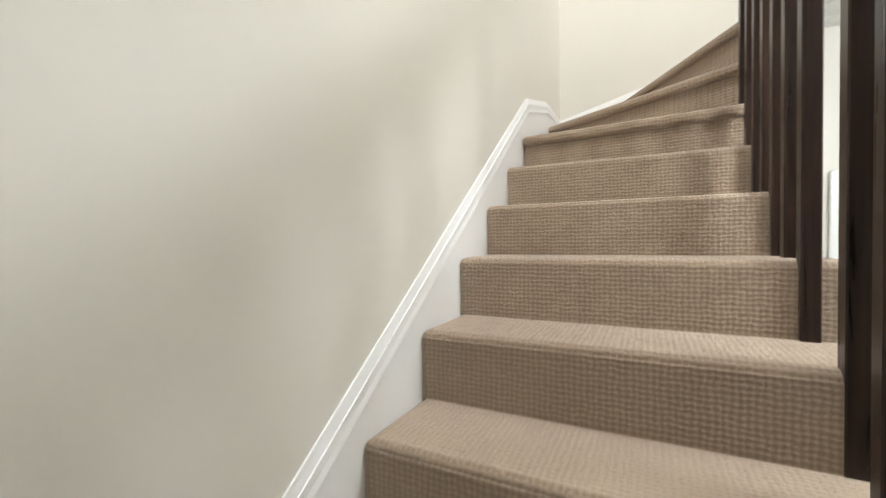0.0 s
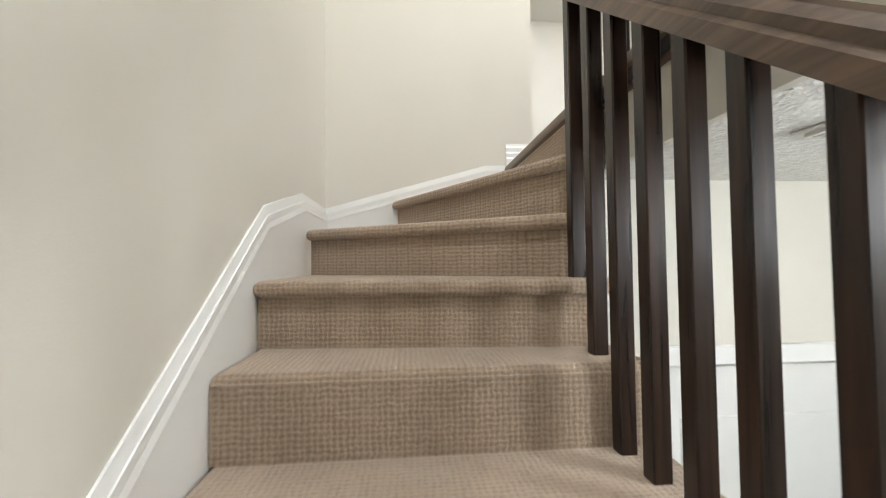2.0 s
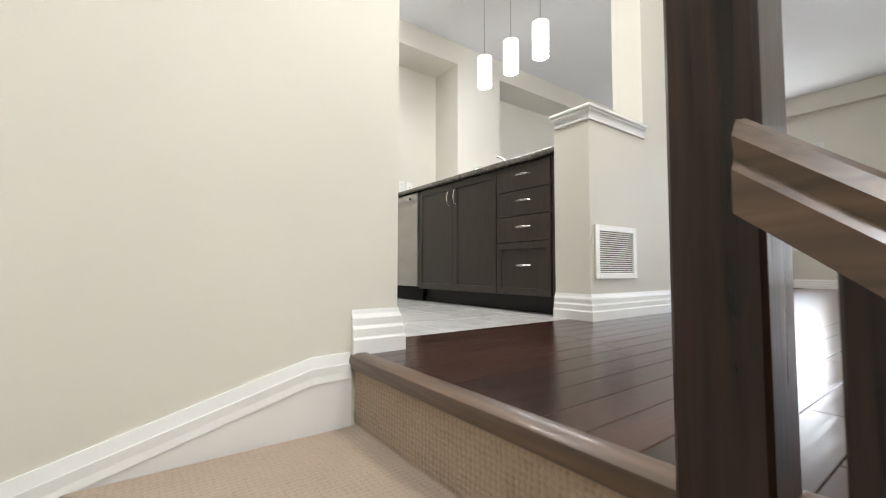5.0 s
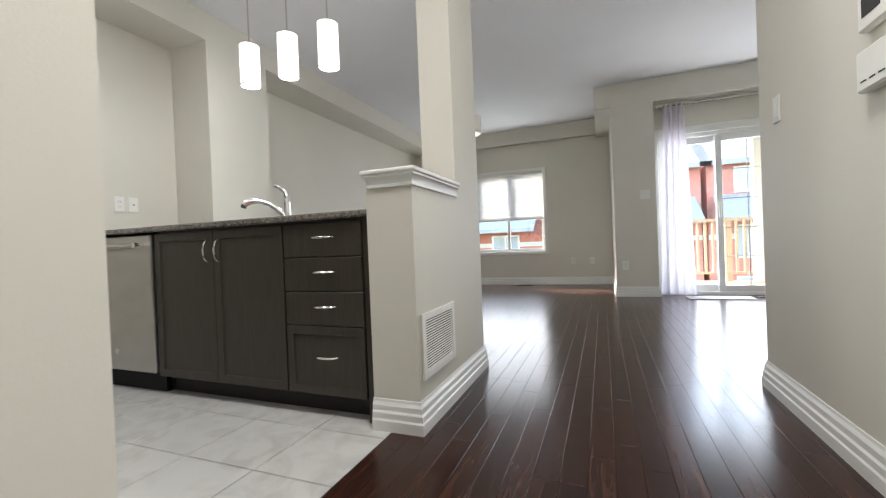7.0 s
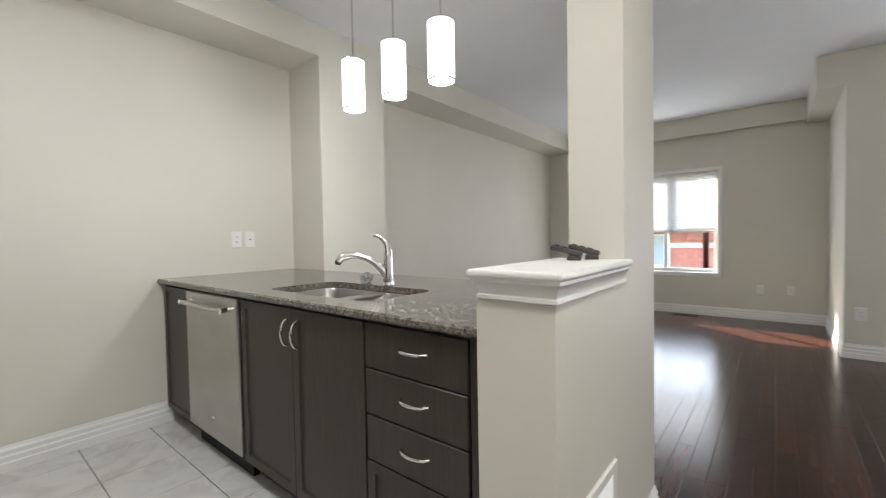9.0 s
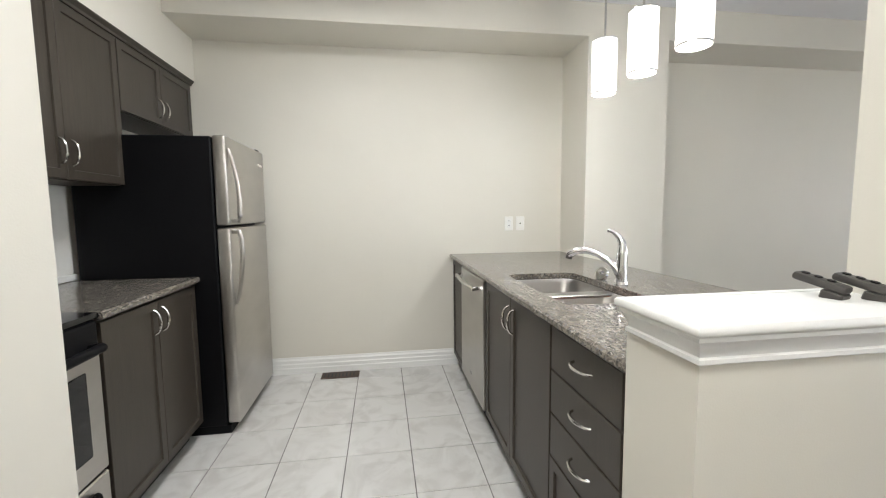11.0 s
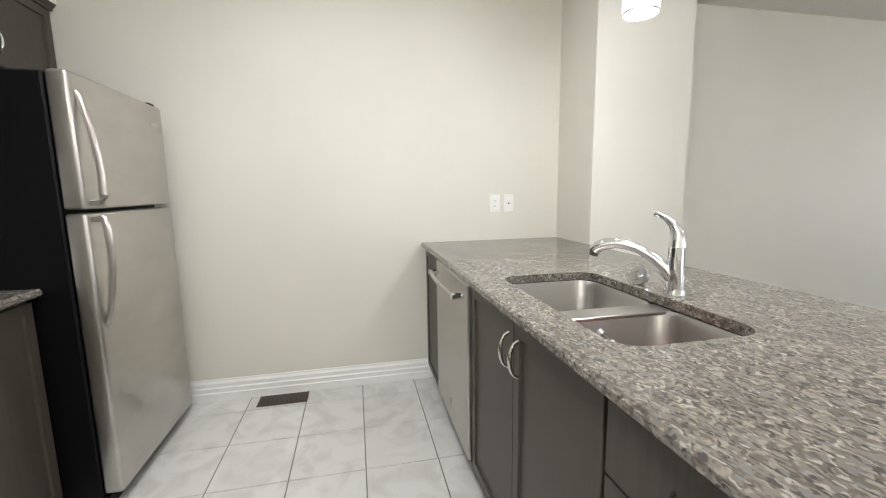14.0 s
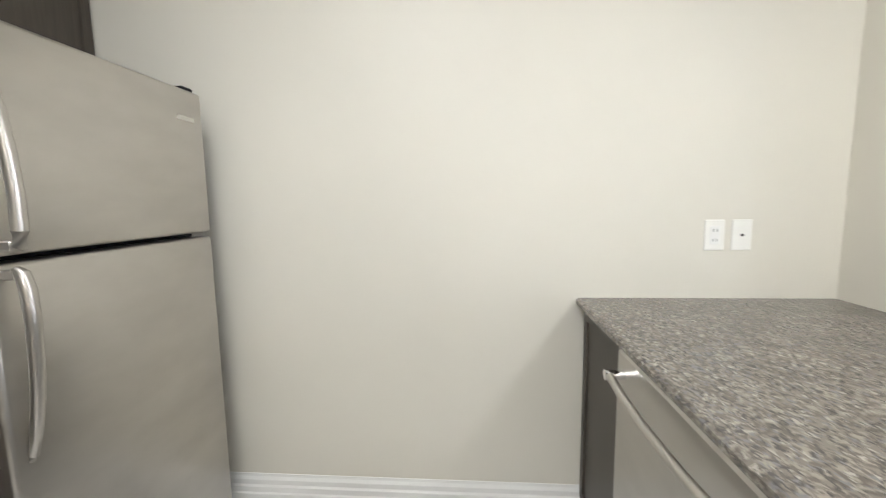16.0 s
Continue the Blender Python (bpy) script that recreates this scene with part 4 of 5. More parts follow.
part("drawer_handle", tube(new_bm(), [(-0.90, KF + 0.004, 0.275), (-0.86, KF + 0.035, 0.290), (-0.60, KF + 0.042, 0.293), (-0.34, KF + 0.035, 0.290), (-0.30, KF + 0.004, 0.275)], 0.016, 12), BLACK, dr, smooth=True)
part("plinth", bx(-0.97, -0.226, -2.1, -1.6, 0.001, 0.03), BLACK, sv)

fr = thing("refrigerator", "stainless steel top-freezer refrigerator with black sides", "refrigerator")
FX0, FX1, FB, FF = -2.50, -1.784, -2.12, -1.435
part("cabinet", bx(FX0, FX1, FB, FF, 0.05, 1.675, bevel=0.006), BLACK, fr, "black textured side and back")
part("base_grille", bx(FX0 + 0.01, FX1 - 0.01, FB + 0.02, FF + 0.02, 0.002, 0.05), BLACK, fr)
for nm, z0, z1 in (("fridge_door", 0.065, 1.180), ("freezer_door", 1.195, 1.682)):
    d = part(nm, bx(FX0, FX1, FF + 0.006, FF + 0.075, z0, z1, bevel=0.012, seg=3), STEEL, fr, smooth=True)
    za, zb = (1.168, 0.745) if nm == "fridge_door" else (1.208, 1.615)
    xh = FX1 - 0.038
    bow = [(0.0, 0.024), (0.02, 0.038), (0.10, 0.046), (0.28, 0.048), (0.48, 0.043), (0.68, 0.033), (0.86, 0.018), (0.97, 0.006), (1.0, -0.002)]
    pts = [(xh, FF + 0.075 + o, za + (zb - za) * q) for q, o in bow]
    pull_bar = part("door_pull", tube(new_bm(), pts, [0.010, 0.0135, 0.015, 0.0145, 0.014, 0.013, 0.012, 0.010, 0.008], 12), STEEL, d, "curved steel handle", smooth=True)
    z0h, z1h = sorted((za, za + (zb - za) * 0.05))
    part("standoff", bx(xh - 0.012, xh + 0.012, FF + 0.074, FF + 0.108, z0h, z1h, bevel=0.003), STEEL, pull_bar)
part("hinge_cover", bx(FX0 + 0.005, FX0 + 0.06, FF - 0.02, FF + 0.05, 1.682, 1.70, bevel=0.004), BLACK, fr)
part("badge", bx(FX0 + 0.05, FX0 + 0.13, FF + 0.075, FF + 0.077, 1.575, 1.59), NICKEL, fr, "small plain nameplate")

UF = -1.865
uc = thing("wall_cabinet", "dark-stained two-door wall cabinet above the worktop", "cabinet", "wall cabinets")
part("body", bx(-1.80, -0.985, -2.158, UF - 0.02, 1.41, 2.17), CAB, uc)
pair_doors(uc, -1.80, -0.985, 1.415, 2.165, UF, 1.53)
uf = thing("wall_cabinet", "short dark-stained cabinet above the refrigerator", "cabinet", "wall cabinets")
part("body", bx(XK + 0.002, -1.803, -2.158, UF - 0.02, 1.80, 2.17), CAB, uf)
pair_doors(uf, XK + 0.01, -1.803, 1.805, 2.165, UF, 1.90)
uh = thing("wall_cabinet", "short dark-stained cabinet above the range hood", "cabinet", "wall cabinets")
part("body", bx(-0.982, -0.213, -2.158, UF - 0.02, 1.72, 2.17), CAB, uh)
pair_doors(uh, -0.982, -0.213, 1.725, 2.165, UF, 1.83)
CROWN = [(0, 0), (0.012, 0), (0.016, 0.012), (0.030, 0.026), (0.034, 0.036), (0, 0.036)]
solid("cabinet_crown", sweep(new_bm(), CROWN, [(-0.213, UF - 0.004, 2.168), (XK + 0.003, UF - 0.004, 2.168)]), CAB, "dark-stained moulding along the cabinet tops", "moulding")
hd = thing("range_hood", "white slim range hood under the wall cabinet", "range hood")
part("shell", bx(-0.920, -0.215, -2.15, -1.70, 1.655, 1.718, bevel=0.01), WHITE, hd)
part("filter", bx(-0.86, -0.30, -2.08, -1.76, 1.649, 1.655), GREYPLASTIC, hd)


# outlets, switches and wall plates
def plate(name, label, m, kind="outlet", w=0.072, h=0.115):
    t = thing(name, label, "wall plate", "wall plates")
    part("cover", bx(-w / 2, w / 2, -0.006, 0.0, -h / 2, h / 2, bevel=0.003), WHITE, t)
    if kind == "outlet":
        part("insert", bx(-0.017, 0.017, -0.009, -0.006, -0.034, 0.034, bevel=0.001), TRIM, t)
        for z in (-0.018, 0.018):
            for x in (-0.006, 0.006):
                part("slot", bx(x - 0.0012, x + 0.0012, -0.0095, -0.009, z - 0.005, z + 0.005), DARKSLOT, t)
    elif kind == "jack":
        part("jack", cyl(new_bm(), (0, -0.006, 0), (0, -0.012, 0), 0.005, seg=12), DARKSLOT, t)
    elif kind == "switch":
        part("rocker", bx(-0.016, 0.016, -0.011, -0.006, -0.032, 0.032, bevel=0.002), TRIM, t)
    t.matrix_world = m
    return t


# a plate faces -y by itself; turned by 90 it faces +x, by -90 it faces -x
plate("outlet", "white double electrical outlet on the beige wall", pose(XK, 0.497, 1.155, 0, 0, 90))
plate("jack_plate", "white wall plate with one small socket", pose(XK, 0.593, 1.155, 0, 0, 90), "jack")
plate("outlet", "white electrical outlet low on the dining wall", pose(XK, 2.35, 0.42, 0, 0, 90))
plate("outlet", "white electrical outlet low on the window wall", pose(0.22, YN, 0.40))
plate("outlet", "white electrical outlet low on the window wall", pose(0.52, YN, 0.40))
plate("outlet", "white outlet low on the projecting wall", pose(0.958, YJ, 0.40))
plate("light_switch", "wide white light switch beside the curtain", pose(1.209, YJ, 1.285), "switch", 0.11, 0.115)
plate("light_switch", "white dimmer switch on the hall wall", pose(XR, 0.72, 1.28, 0, 0, -90), "switch")
th = thing("thermostat", "white wall thermostat with a dark display", "thermostat")
part("case", bx(XR - 0.028, XR - 0.001, -0.07, 0.06, 1.30, 1.40, bevel=0.005), WHITE, th)
part("display", bx(XR - 0.030, XR - 0.028, -0.045, 0.035, 1.335, 1.385), DARKSLOT, th)
ip = thing("wall_panel", "white doorbell chime panel below the thermostat", "panel")
part("case", bx(XR - 0.035, XR - 0.001, -0.09, 0.06, 1.13, 1.245, bevel=0.006), WHITE, ip)
for i in range(3):
    part("slot", bx(XR - 0.0365, XR - 0.035, -0.07 + 0.04 * i, -0.045 + 0.04 * i, 1.155, 1.159), DARKSLOT, ip)

# return air grille
gr = thing("air_grille", "white louvred return air grille on the half wall", "air grille")
GX = 0.001
bm = new_bm()
box(bm, GX, GX + 0.010, 0.03, 0.065, 0.205, 0.475, 0.002)
box(bm, GX, GX + 0.010, 0.375, 0.410, 0.205, 0.475, 0.002)
box(bm, GX, GX + 0.010, 0.065, 0.375, 0.205, 0.235, 0.002)
box(bm, GX, GX + 0.010, 0.065, 0.375, 0.445, 0.475, 0.002)
part("frame", bm, WHITE, gr)
part("backing", bx(GX, GX + 0.002, 0.065, 0.375, 0.235, 0.445), BRONZE, gr)
for i in range(19):
    z = 0.238 + 0.0109 * i
    k = bx(-0.0028, 0.0028, 0.066, 0.374, -0.0014, 0.0014)
    k.transform(Matrix.Translation((GX + 0.006, 0, z + 0.003)) @ Matrix.Rotation(radians(50), 4, "Y"))
    part("slat", k, WHITE, gr)


def register(x0, x1, y0, y1, along):
    t = thing("floor_register", "brown metal floor register with slots", "floor register", "floor registers")
    part("plate", bx(x0, x1, y0, y1, 0.004, 0.010, bevel=0.002), BRONZE, t)
    for i in range(9):
        for j in range(2):
            if along == "y":
                y = y0 + 0.02 + (y1 - y0 - 0.04) * i / 9
                x = x0 + 0.022 + j * (x1 - x0 - 0.04) / 2
                part("slot", bx(x, x + (x1 - x0 - 0.05) / 2, y, y + 0.012, 0.0101, 0.0106), DARKSLOT, t)
            else:
                x = x0 + 0.02 + (x1 - x0 - 0.04) * i / 9
                y = y0 + 0.022 + j * (y1 - y0 - 0.04) / 2
                part("slot", bx(x, x + 0.012, y, y + (y1 - y0 - 0.05) / 2, 0.0101, 0.0106), DARKSLOT, t)


register(-2.60, -2.48, -1.02, -0.735, "y")
register(-0.75, -0.45, 5.60, 5.70, "x")
register(2.35, 2.65, 4.22, 4.32, "x")


# pendants
def pendant(x, y):
    t = thing("pendant_lamp", "lit white cylinder glass pendant lamp with chrome rims", "pendant lamp", "pendants over the worktop")
    part("canopy", cyl(new_bm(), (x, y, CH), (x, y, CH - 0.025), 0.055, 0.05, 24), CHROME, t, smooth=True)
    part("rod", tube(new_bm(), [(x, y, CH - 0.02), (x, y, 2.13)], 0.005, 8), NICKEL, t)
    part("top_cap", cyl(new_bm(), (x, y, 2.122), (x, y, 2.145), 0.02, 0.01, 20), CHROME, t, smooth=True)
    bm = new_bm()
    ci = [(x + 0.062 * math.cos(a), y + 0.062 * math.sin(a)) for a in [math.pi * k / 16 for k in range(32)]]
    co = [(x + 0.058 * math.cos(a), y + 0.058 * math.sin(a)) for a in [math.pi * k / 16 for k in range(32)]]
    ring_slab(bm, ci, co, 1.868, 2.128)
    part("shade", bm, LAMPGLASS, t, "glowing white glass cylinder", smooth=True)
    for z in (1.862, 2.126):
        cr = [(x + 0.0635 * math.cos(a), y + 0.0635 * math.sin(a)) for a in [math.pi * k / 16 for k in range(32)]]
        part("rim", ring_slab(new_bm(), cr, co, z, z + 0.006), CHROME, t)
    part("disc", cyl(new_bm(), (x, y, 2.118), (x, y, 2.121), 0.058, seg=32), NICKEL, t)


for px in (-1.45, -1.13, -0.82):
    pendant(px, 0.63)

dl = thing("drum_pendant", "pale fabric drum pendant on a nickel rod, given a faint glow", "pendant lamp")
DX, DY = -0.83, 3.3
part("canopy", cyl(new_bm(), (DX, DY, CH), (DX, DY, CH - 0.03), 0.06, 0.055, 24), NICKEL, dl, smooth=True)
part("rod", tube(new_bm(), [(DX, DY, CH - 0.02), (DX, DY, 2.28)], 0.008, 10), NICKEL, dl)
ra, rb2 = 0.21, 0.206
ci = [(DX + ra * math.cos(a), DY + ra * math.sin(a)) for a in [math.pi * k / 24 for k in range(48)]]
co = [(DX + rb2 * math.cos(a), DY + rb2 * math.sin(a)) for a in [math.pi * k / 24 for k in range(48)]]
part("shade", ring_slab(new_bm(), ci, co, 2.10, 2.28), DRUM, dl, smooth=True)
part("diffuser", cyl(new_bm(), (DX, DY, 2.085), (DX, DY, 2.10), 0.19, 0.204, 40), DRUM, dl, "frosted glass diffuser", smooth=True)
part("finial", cyl(new_bm(), (DX, DY, 2.07), (DX, DY, 2.085), 0.012, 0.016, 12), NICKEL, dl, smooth=True)

# ---- window with blind ----
win = tagged(new("window_1"), "white window with two lights below a half-lowered blind", "window", kind="structure")
YW = YN + 0.07
bm = new_bm()
for a in ((WX0, WX0 + 0.05, WZ0, WZ1), (WX1 - 0.05, WX1, WZ0, WZ1), (WX0 + 0.05, WX1 - 0.05, WZ0, WZ0 + 0.05), (WX0 + 0.05, WX1 - 0.05, WZ1 - 0.05, WZ1), (-0.905, -0.855, WZ0 + 0.05, WZ1 - 0.05)):
    box(bm, a[0], a[1], YW, YW + 0.06, a[2], a[3], 0.004)
part("window_frame", bm, TRIM, win)
for a, b in ((WX0 + 0.05, -0.905), (-0.855, WX1 - 0.05)):
    p = part("pane", bx(a, b, YW + 0.028, YW + 0.034, WZ0 + 0.05, WZ1 - 0.05), GLASS, win)
    p.visible_shadow = False
bm = new_bm()
c = 0.055
for a in ((WX0 - c, WX0, WZ0 - c, WZ1 + c), (WX1, WX1 + c, WZ0 - c, WZ1 + c), (WX0, WX1, WZ0 - c, WZ0), (WX0, WX1, WZ1, WZ1 + c)):
    box(bm, a[0], a[1], YN - 0.018, YN - 0.001, a[2], a[3], 0.004)
part("casing", bm, TRIM, win)
blind = thing("window_blind", "white slatted blind lowered over half the window", "blind")
part("headrail", bx(WX0 + 0.01, WX1 - 0.01, YN + 0.005, YN + 0.05, WZ1 - 0.045, WZ1 - 0.003, bevel=0.004), WHITE, blind)
BB = 1.155
for i in range(18):
    z = WZ1 - 0.07 - i * (WZ1 - 0.07 - BB - 0.03) / 17
    k = bx(WX0 + 0.012, WX1 - 0.012, -0.025, 0.025, -0.0012, 0.0012)
    k.transform(Matrix.Translation((0, YN + 0.028, z)) @ Matrix.Rotation(radians(-52), 4, "X"))
    part("slat", k, SLAT, blind)
part("bottom_rail", bx(WX0 + 0.012, WX1 - 0.012, YN + 0.008, YN + 0.048, BB - 0.012, BB + 0.012, bevel=0.003), WHITE, blind)
for x in (WX0 + 0.2, WX1 - 0.2):
    part("cord", tube(new_bm(), [(x, YN + 0.028, WZ1 - 0.04), (x, YN + 0.028, BB)], 0.0015, 6), WHITE, blind)

# ---- sliding door ----
sd = tagged(new("door_1"), "white sliding patio door with muntin bars", "door", kind="structure")
YF = YD + 0.04
bm = new_bm()
for a in ((DX0, DX0 + 0.05, 0.02, DZ1), (DX1 - 0.05, DX1, 0.02, DZ1), (DX0, DX1, DZ1 - 0.05, DZ1), (DX0, DX1, 0.0, 0.04)):
    box(bm, a[0], a[1], YF, YF + 0.1, a[2], a[3], 0.004)
part("door_frame", bm, TRIM, sd)
bm = new_bm()
c = 0.075
for a in ((DX0 - 0.03, DX0 + 0.02, 0.0, DZ1 + c), (DX1 - 0.02, DX1 + 0.05, 0.0, DZ1 + c), (DX0 + 0.02, DX1 - 0.02, DZ1 - 0.01, DZ1 + c)):
    box(bm, a[0], a[1], YD - 0.02, YD - 0.001, a[2], a[3], 0.005)
part("casing", bm, TRIM, sd)
for nm, a, b, y in (("fixed_leaf", DX0 + 0.05, 2.10, YF + 0.055), ("sliding_leaf", 2.02, DX1 - 0.05, YF + 0.008)):
    leaf_bm = new_bm()
    s = 0.07
    for q in ((a, a + s, 0.04, DZ1 - 0.05), (b - s, b, 0.04, DZ1 - 0.05), (a + s, b - s, 0.04, 0.12), (a + s, b - s, DZ1 - 0.13, DZ1 - 0.05)):
        box(leaf_bm, q[0], q[1], y, y + 0.04, q[2], q[3], 0.004)
    leaf = part(nm, leaf_bm, TRIM, sd)
    g = part("pane", bx(a + s, b - s, y + 0.017, y + 0.023, 0.12, DZ1 - 0.13), GLASS, leaf)
    g.visible_shadow = False
    for i in range(1, 5 if nm == "sliding_leaf" else 1):
        z = 0.12 + (DZ1 - 0.25) * i / 5
        part("muntin", bx(a + s, b - s, y + 0.012, y + 0.017, z - 0.006, z + 0.006), STEEL, leaf)
    for i in range(1, 3 if nm == "sliding_leaf" else 1):
        x = a + s + (b - a - 2 * s) * i / 3
        part("muntin", bx(x - 0.006, x + 0.006, y + 0.007, y + 0.012, 0.12, DZ1 - 0.13), STEEL, leaf)
    if nm == "sliding_leaf":
        part("door_handle", bx(a + 0.02, a + 0.045, y - 0.03, y, 0.95, 1.15, bevel=0.006), WHITE, leaf)

rod = thing("curtain_rod", "brushed metal curtain rod under the bulkhead", "curtain rod")
part("rod", tube(new_bm(), [(1.40, YD - 0.09, 2.375), (XE - 0.03, YD - 0.09, 2.375)], 0.012, 12), NICKEL, rod, smooth=True)
part("finial", cyl(new_bm(), (1.375, YD - 0.09, 2.375), (1.40, YD - 0.09, 2.375), 0.018, seg=14), NICKEL, rod, smooth=True)
for x in (1.43, XE - 0.05):
    part("bracket", bx(x - 0.008, x + 0.008, YD - 0.10, YD - 0.001, 2.362, 2.388), NICKEL, rod)


def curtain(x0, x1, folds, seed):
    rnd = random.Random(seed)
    bm = new_bm()
    nx, nz = folds * 10, 14
    ph = [rnd.uniform(-0.5, 0.5) for _ in range(folds + 2)]
    grid = []
    for j in range(nz + 1):
        f = j / nz
        z = 2.395 - f * 2.375
        row = []
        for i in range(nx + 1):
            u = i / nx
            k = int(u * folds)
            x = x0 + (x1 - x0) * (0.5 + (u - 0.5) * (0.68 + 0.46 * f))
            dy = (0.030 + 0.012 * f) * math.cos(2 * math.pi * u * folds + ph[k] * 0.5 * f) + 0.006 * math.sin(9 * f + u * 20)
            row.append(bm.verts.new((x, YD - 0.09 + dy, z)))
        grid.append(row)
    for a, b in zip(grid, grid[1:]):
        for i in range(nx):
            bm.faces.new((a[i], a[i + 1], b[i + 1], b[i]))
    t = thing("curtain", "white sheer curtain gathered at one side", "curtain", "sheer curtains")
    part("panel", bm, SHEER, t, smooth=True)
    bm = new_bm()
    for i in range(folds):
        x = x0 + (x1 - x0) * (0.5 + ((i + 0.25) / folds - 0.5) * 0.68)
        k = [(x, YD - 0.09 + 0.022 * math.cos(a), 2.375 + 0.022 * math.sin(a)) for a in [math.pi * q / 8 for q in range(17)]]
        tube(bm, k, 0.003, 6)
    part("rings", bm, NICKEL, t)


curtain(1.40, 1.74, 4, 3)
curtain(2.86, XE - 0.02, 3, 5)
fm = solid("door_mat", bx(1.62, 2.28, 4.02, 4.30, 0.004, 0.012, bevel=0.003), MATM, "pale grey mat on the floor by the sliding door", "mat")

# ---- outside ----
structure("ground", bx(-400, 400, YN + 0.3, 600, -3.2, -3.0), GRASS, "grassy ground behind the house", "ground")
dk = thing("deck", "wooden deck outside the sliding door", "deck")
for i in range(16):
    part("deck_board", bx(0.95, 4.6, 4.64 + 0.145 * i, 4.775 + 0.145 * i, -0.09, -0.06), DECK, dk)
for x in (1.0, 2.7, 4.5):
    part("post", bx(x - 0.045, x + 0.045, 6.82, 6.91, -3.0, 1.0), DECK, dk)
part("column", bx(3.05, 3.2, 6.70, 6.85, -3.0, 2.9), SIDING, dk, "pale square porch post")
# unseen roof over the post, added to hold the sun off the sliding door
part("porch_roof", bx(0.9, 4.7, 4.6, 6.95, 2.62, 2.8), SIDING, dk, "unseen pale porch roof")
part("top_rail", bx(0.98, 4.55, 6.81, 6.92, 0.98, 1.02), DECK, dk)
part("bottom_rail", bx(0.98, 4.55, 6.84, 6.88, 0.06, 0.10), DECK, dk)
for i in range(30):
    x = 1.1 + 0.115 * i
    part("baluster", bx(x - 0.018, x + 0.018, 6.845, 6.88, 0.10, 0.98), DECK, dk)


def town_house(x0, x1, y0, brick, seed):
    rnd = random.Random(seed)
    t = thing("town_house", "red brick town house with grey roof and white windows", "house", "houses across the yard")
    part("wall", bx(x0, x1, y0, y0 + 8, -3.0, 3.6), brick, t)
    part("band", bx(x0, x1, y0 - 0.06, y0 - 0.002, 0.55, 0.75), SIDING, t)
    bm = new_bm()
    a = [(x0 - 0.3, y0 - 0.5, 3.6), (x1 + 0.3, y0 - 0.5, 3.6), (x1 + 0.3, y0 + 4, 6.2), (x0 - 0.3, y0 + 4, 6.2)]
    v = [bm.verts.new(p) for p in a] + [bm.verts.new((p[0], p[1], p[2] - 0.2)) for p in a]
    for q in ((0, 1, 2, 3), (7, 6, 5, 4), (0, 4, 5, 1), (2, 6, 7, 3), (1, 5, 6, 2), (3, 7, 4, 0)):
        bm.faces.new([v[i] for i in q])
    part("roof", bm, ROOF, t)
    bm = new_bm()
    a = [(x0 + 0.2, y0 - 1.6, 1.35), (x1 - 0.2, y0 - 1.6, 1.35), (x1 - 0.2, y0, 2.3), (x0 + 0.2, y0, 2.3)]
    v = [bm.verts.new(p) for p in a] + [bm.verts.new((p[0], p[1], p[2] - 0.15)) for p in a]
    for q in ((0, 1, 2, 3), (7, 6, 5, 4), (0, 4, 5, 1), (2, 6, 7, 3), (1, 5, 6, 2), (3, 7, 4, 0)):
        bm.faces.new([v[i] for i in q])
    part("porch_roof", bm, ROOF, t)
    for zb in (-2.2, -0.2, 2.35):
        for k in range(2):
            xa = x0 + (x1 - x0) * (0.15 + 0.45 * k)
            w = part("window", bx(xa, xa + 1.3, y0 - 0.08, y0 - 0.003, zb, zb + (1.3 if zb < 2 else 1.0)), TRIM, t)
            for j in range(2):
                part("pane", bx(xa + 0.08 + 0.6 * j, xa + 0.62 + 0.6 * j, y0 - 0.09, y0 - 0.08, zb + 0.08, zb + (1.22 if zb < 2 else 0.92)), HOUSEGLASS, w)


for i in range(5):
    town_house(-14 + 6.2 * i, -8 + 6.2 * i, 17.5, BRICK, i)

# ---- floors, piece by piece ----
floor = structure("floor", bx(XK, XE + 0.1, -1.235, YD + 0.15, -0.05, -0.006), SUBFLOOR, "dark glossy hardwood floor and subfloor", "floor")
structure("floor_bay", bx(XK, 0.85, YD + 0.15, YN + 0.14, -0.05, -0.006), SUBFLOOR, "dark subfloor below the boards", "floor")
structure("floor_kitchen_bed", bx(XK, -0.12, -2.16, -1.236, -0.05, -0.006), GROUT, "grey grout bed", "floor")

TX0, TY00, TP = -1.79, -0.407, 0.334
tiles = structure("floor_tiles", bx(XK, -0.121, -1.235, 0.62, -0.0055, -0.002), GROUT, "pale marbled ceramic tile floor with grey grout", "floor")
shared = {}


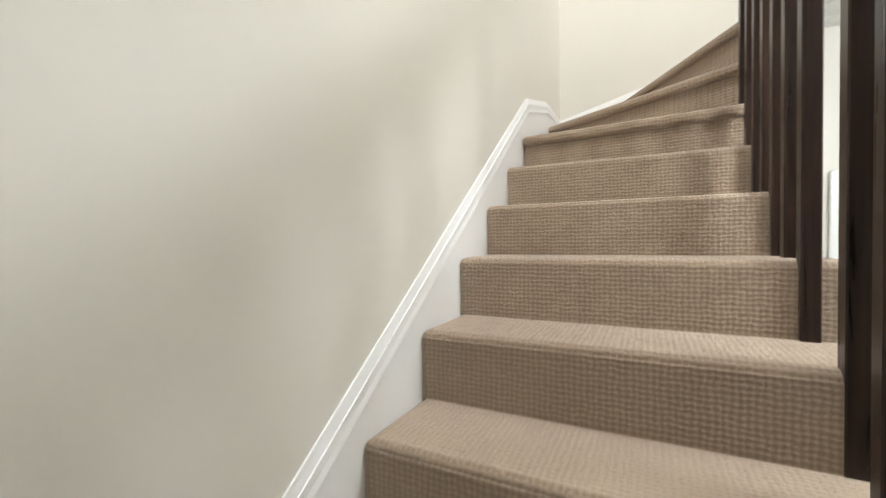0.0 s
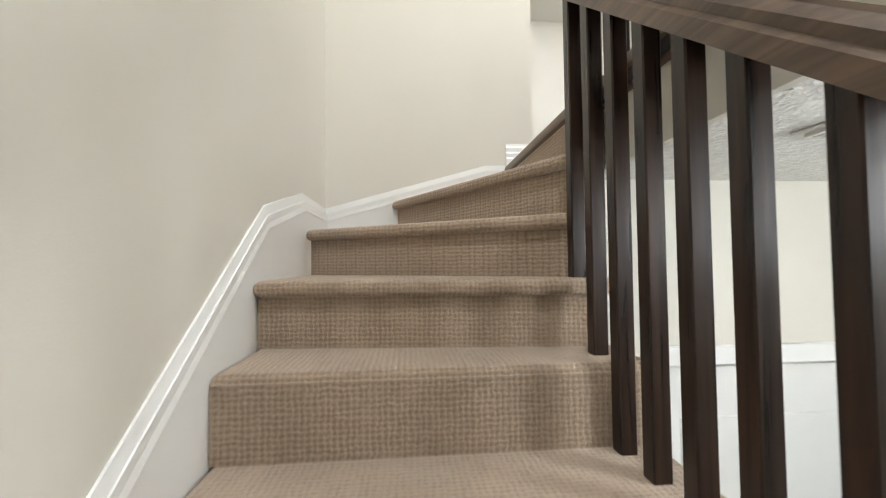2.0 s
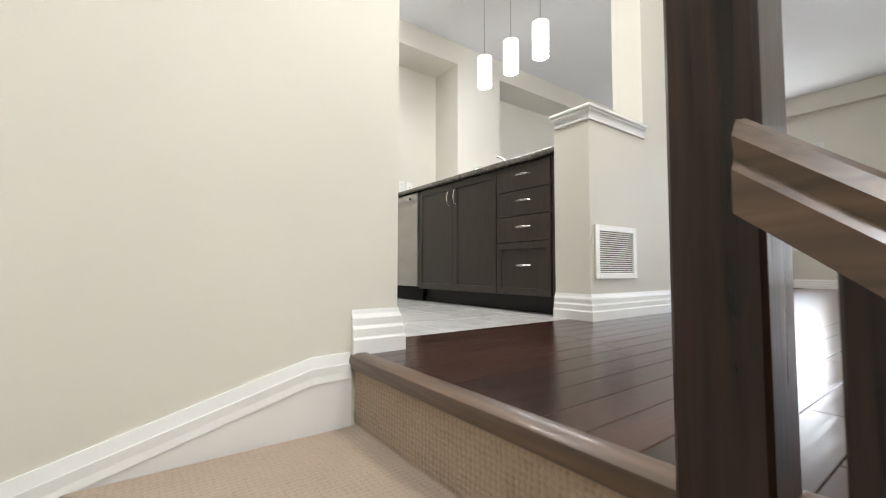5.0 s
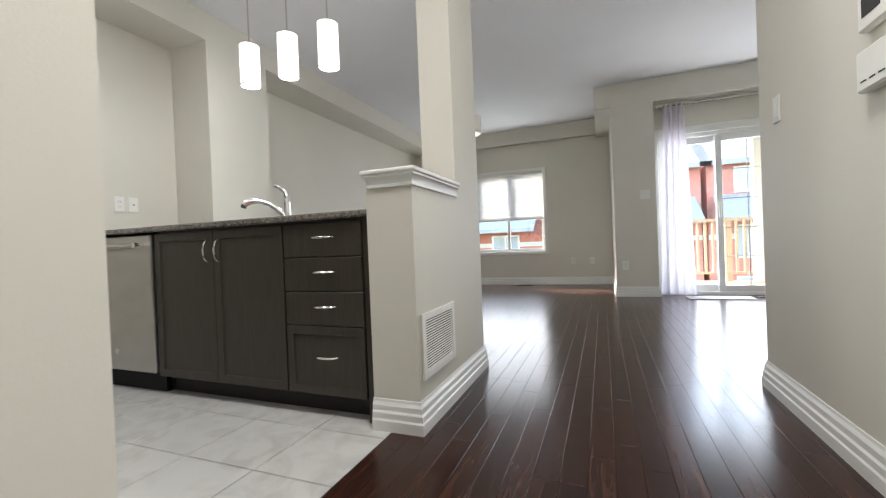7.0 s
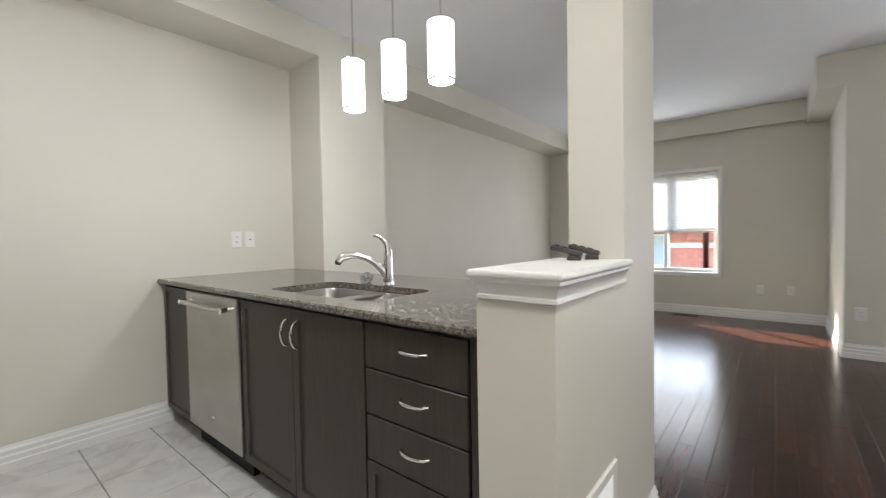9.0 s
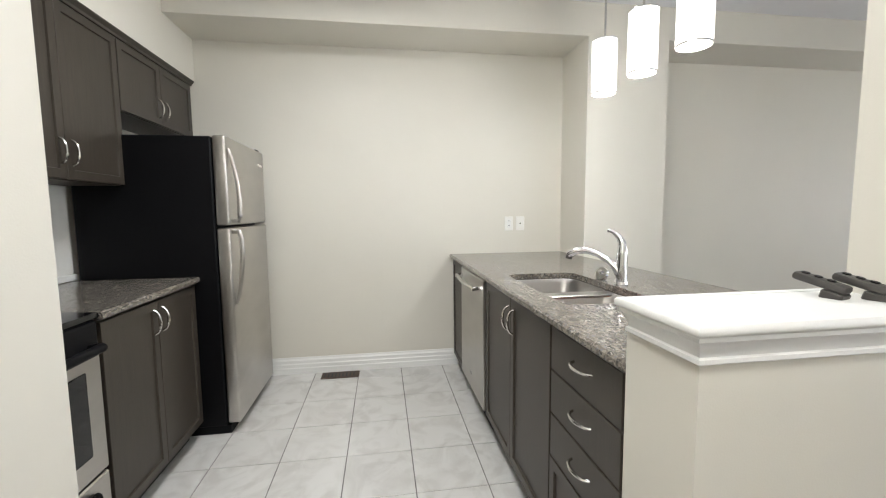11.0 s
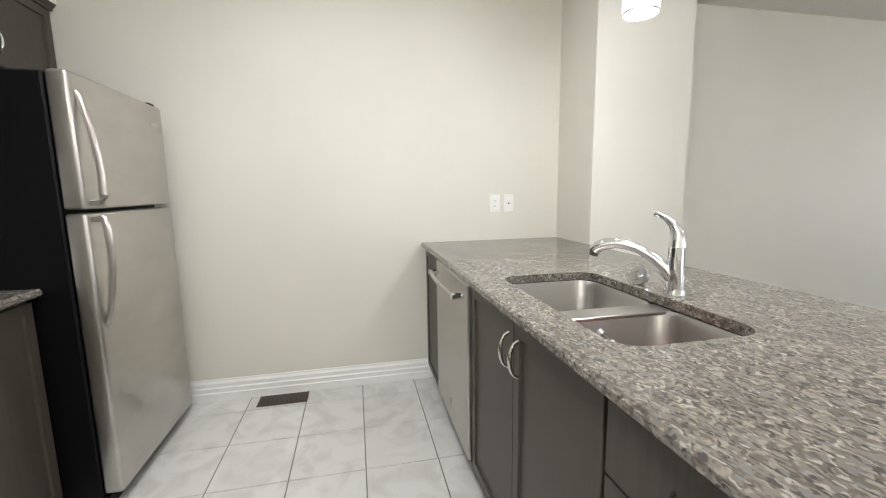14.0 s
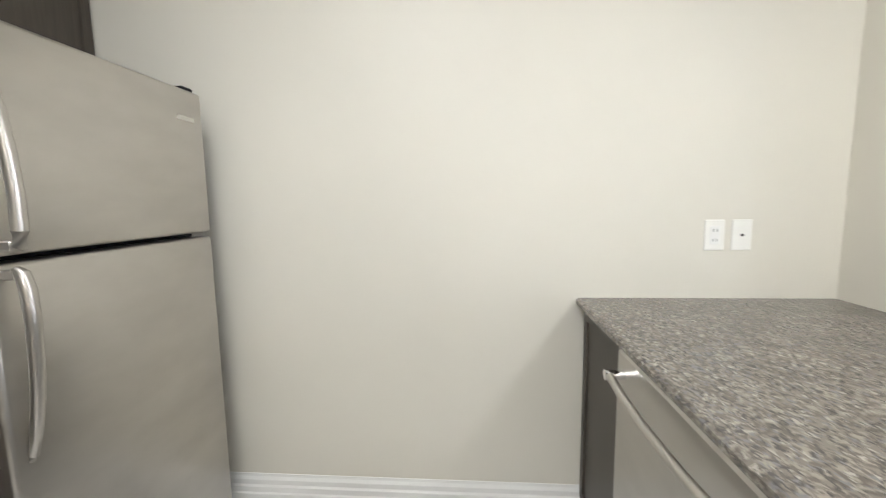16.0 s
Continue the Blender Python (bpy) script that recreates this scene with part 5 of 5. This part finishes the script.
def piece(name, w, d, material, parent, x, y, bevel, top):
    key = (name, round(w, 3), round(d, 3))
    if key not in shared:
        bm = new_bm()
        b = bevel
        lo = [bm.verts.new(p) for p in ((0, 0, -0.004), (w, 0, -0.004), (w, d, -0.004), (0, d, -0.004))]
        mid = [bm.verts.new(p) for p in ((0, 0, top - b), (w, 0, top - b), (w, d, top - b), (0, d, top - b))]
        hi = [bm.verts.new(p) for p in ((b, b, top), (w - b, b, top), (w - b, d - b, top), (b, d - b, top))]
        bm.faces.new(hi)
        for i in range(4):
            j = (i + 1) % 4
            bm.faces.new((lo[i], lo[j], mid[j], mid[i]))
            bm.faces.new((mid[i], mid[j], hi[j], hi[i]))
        shared[key] = mesh_of(name, bm, material)
    ob = new(name, shared[key])
    ob.location = (x, y, 0)
    ob.parent = parent
    return ob


for i in range(-3, 6):
    for j in range(-6, 3):
        x0, y0 = TX0 + TP * i + 0.0024, TY00 + TP * j + 0.0024
        x1, y1 = min(x0 + TP - 0.0048, -0.125), min(y0 + TP - 0.0048, 0.62)
        x0, y0 = max(x0, XK + 0.001), max(y0, -2.158)
        if x1 - x0 > 0.02 and y1 - y0 > 0.02:
            piece("tile", x1 - x0, y1 - y0, TILE, tiles, x0, y0, 0.0015, 0.002)
structure("threshold", bx(-0.126, -0.118, -1.235, -0.001, -0.004, 0.0025, bevel=0.001), STAINZ, "thin dark strip between tile and wood", "trim")

BW = 0.083
rnd = random.Random(11)
count = 0
rest = new_bm()
LENGTHS = (0.45, 0.6, 0.75, 0.9, 1.05)
boards = []
ncol = int((XE + 0.05 - XK) / BW) + 1
for c in range(ncol):
    x0 = -0.118 + BW * (c - 31)
    if x0 < XK - BW or x0 > XE:
        continue
    ylo = -1.222 if x0 > -0.13 else 0.62
    yhi = YN if x0 < 0.80 else YD + 0.03
    y = ylo
    first = True
    while y < yhi - 0.02:
        ln = rnd.choice(LENGTHS) * (rnd.choice((0.4, 0.7, 1.0)) if first else 1)
        first = False
        ln = min(round(ln, 3), yhi - y)
        boards.append((x0, y, ln))
        y += ln
for x0, y, ln in boards:
    near = -0.13 < x0 < 1.42 and y < 3.6
    if near and count < 300:
        piece("board", BW - 0.0012, ln - 0.001, FLOORWOOD, floor, x0, y, 0.0009, 0.003)
        count += 1
    else:
        a = [rest.verts.new(p) for p in ((x0, y, 0.003), (x0 + BW - 0.0012, y, 0.003), (x0 + BW - 0.0012, y + ln - 0.001, 0.003), (x0, y + ln - 0.001, 0.003))]
        b = [rest.verts.new((v.co.x, v.co.y, -0.004)) for v in a]
        rest.faces.new(a)
        for i in range(4):
            rest.faces.new((a[i], b[i], b[(i + 1) % 4], a[(i + 1) % 4]))
far = part("boards", rest, FLOORWOOD, floor, "dark glossy boards further off")
tagged(far, kind="stuff")
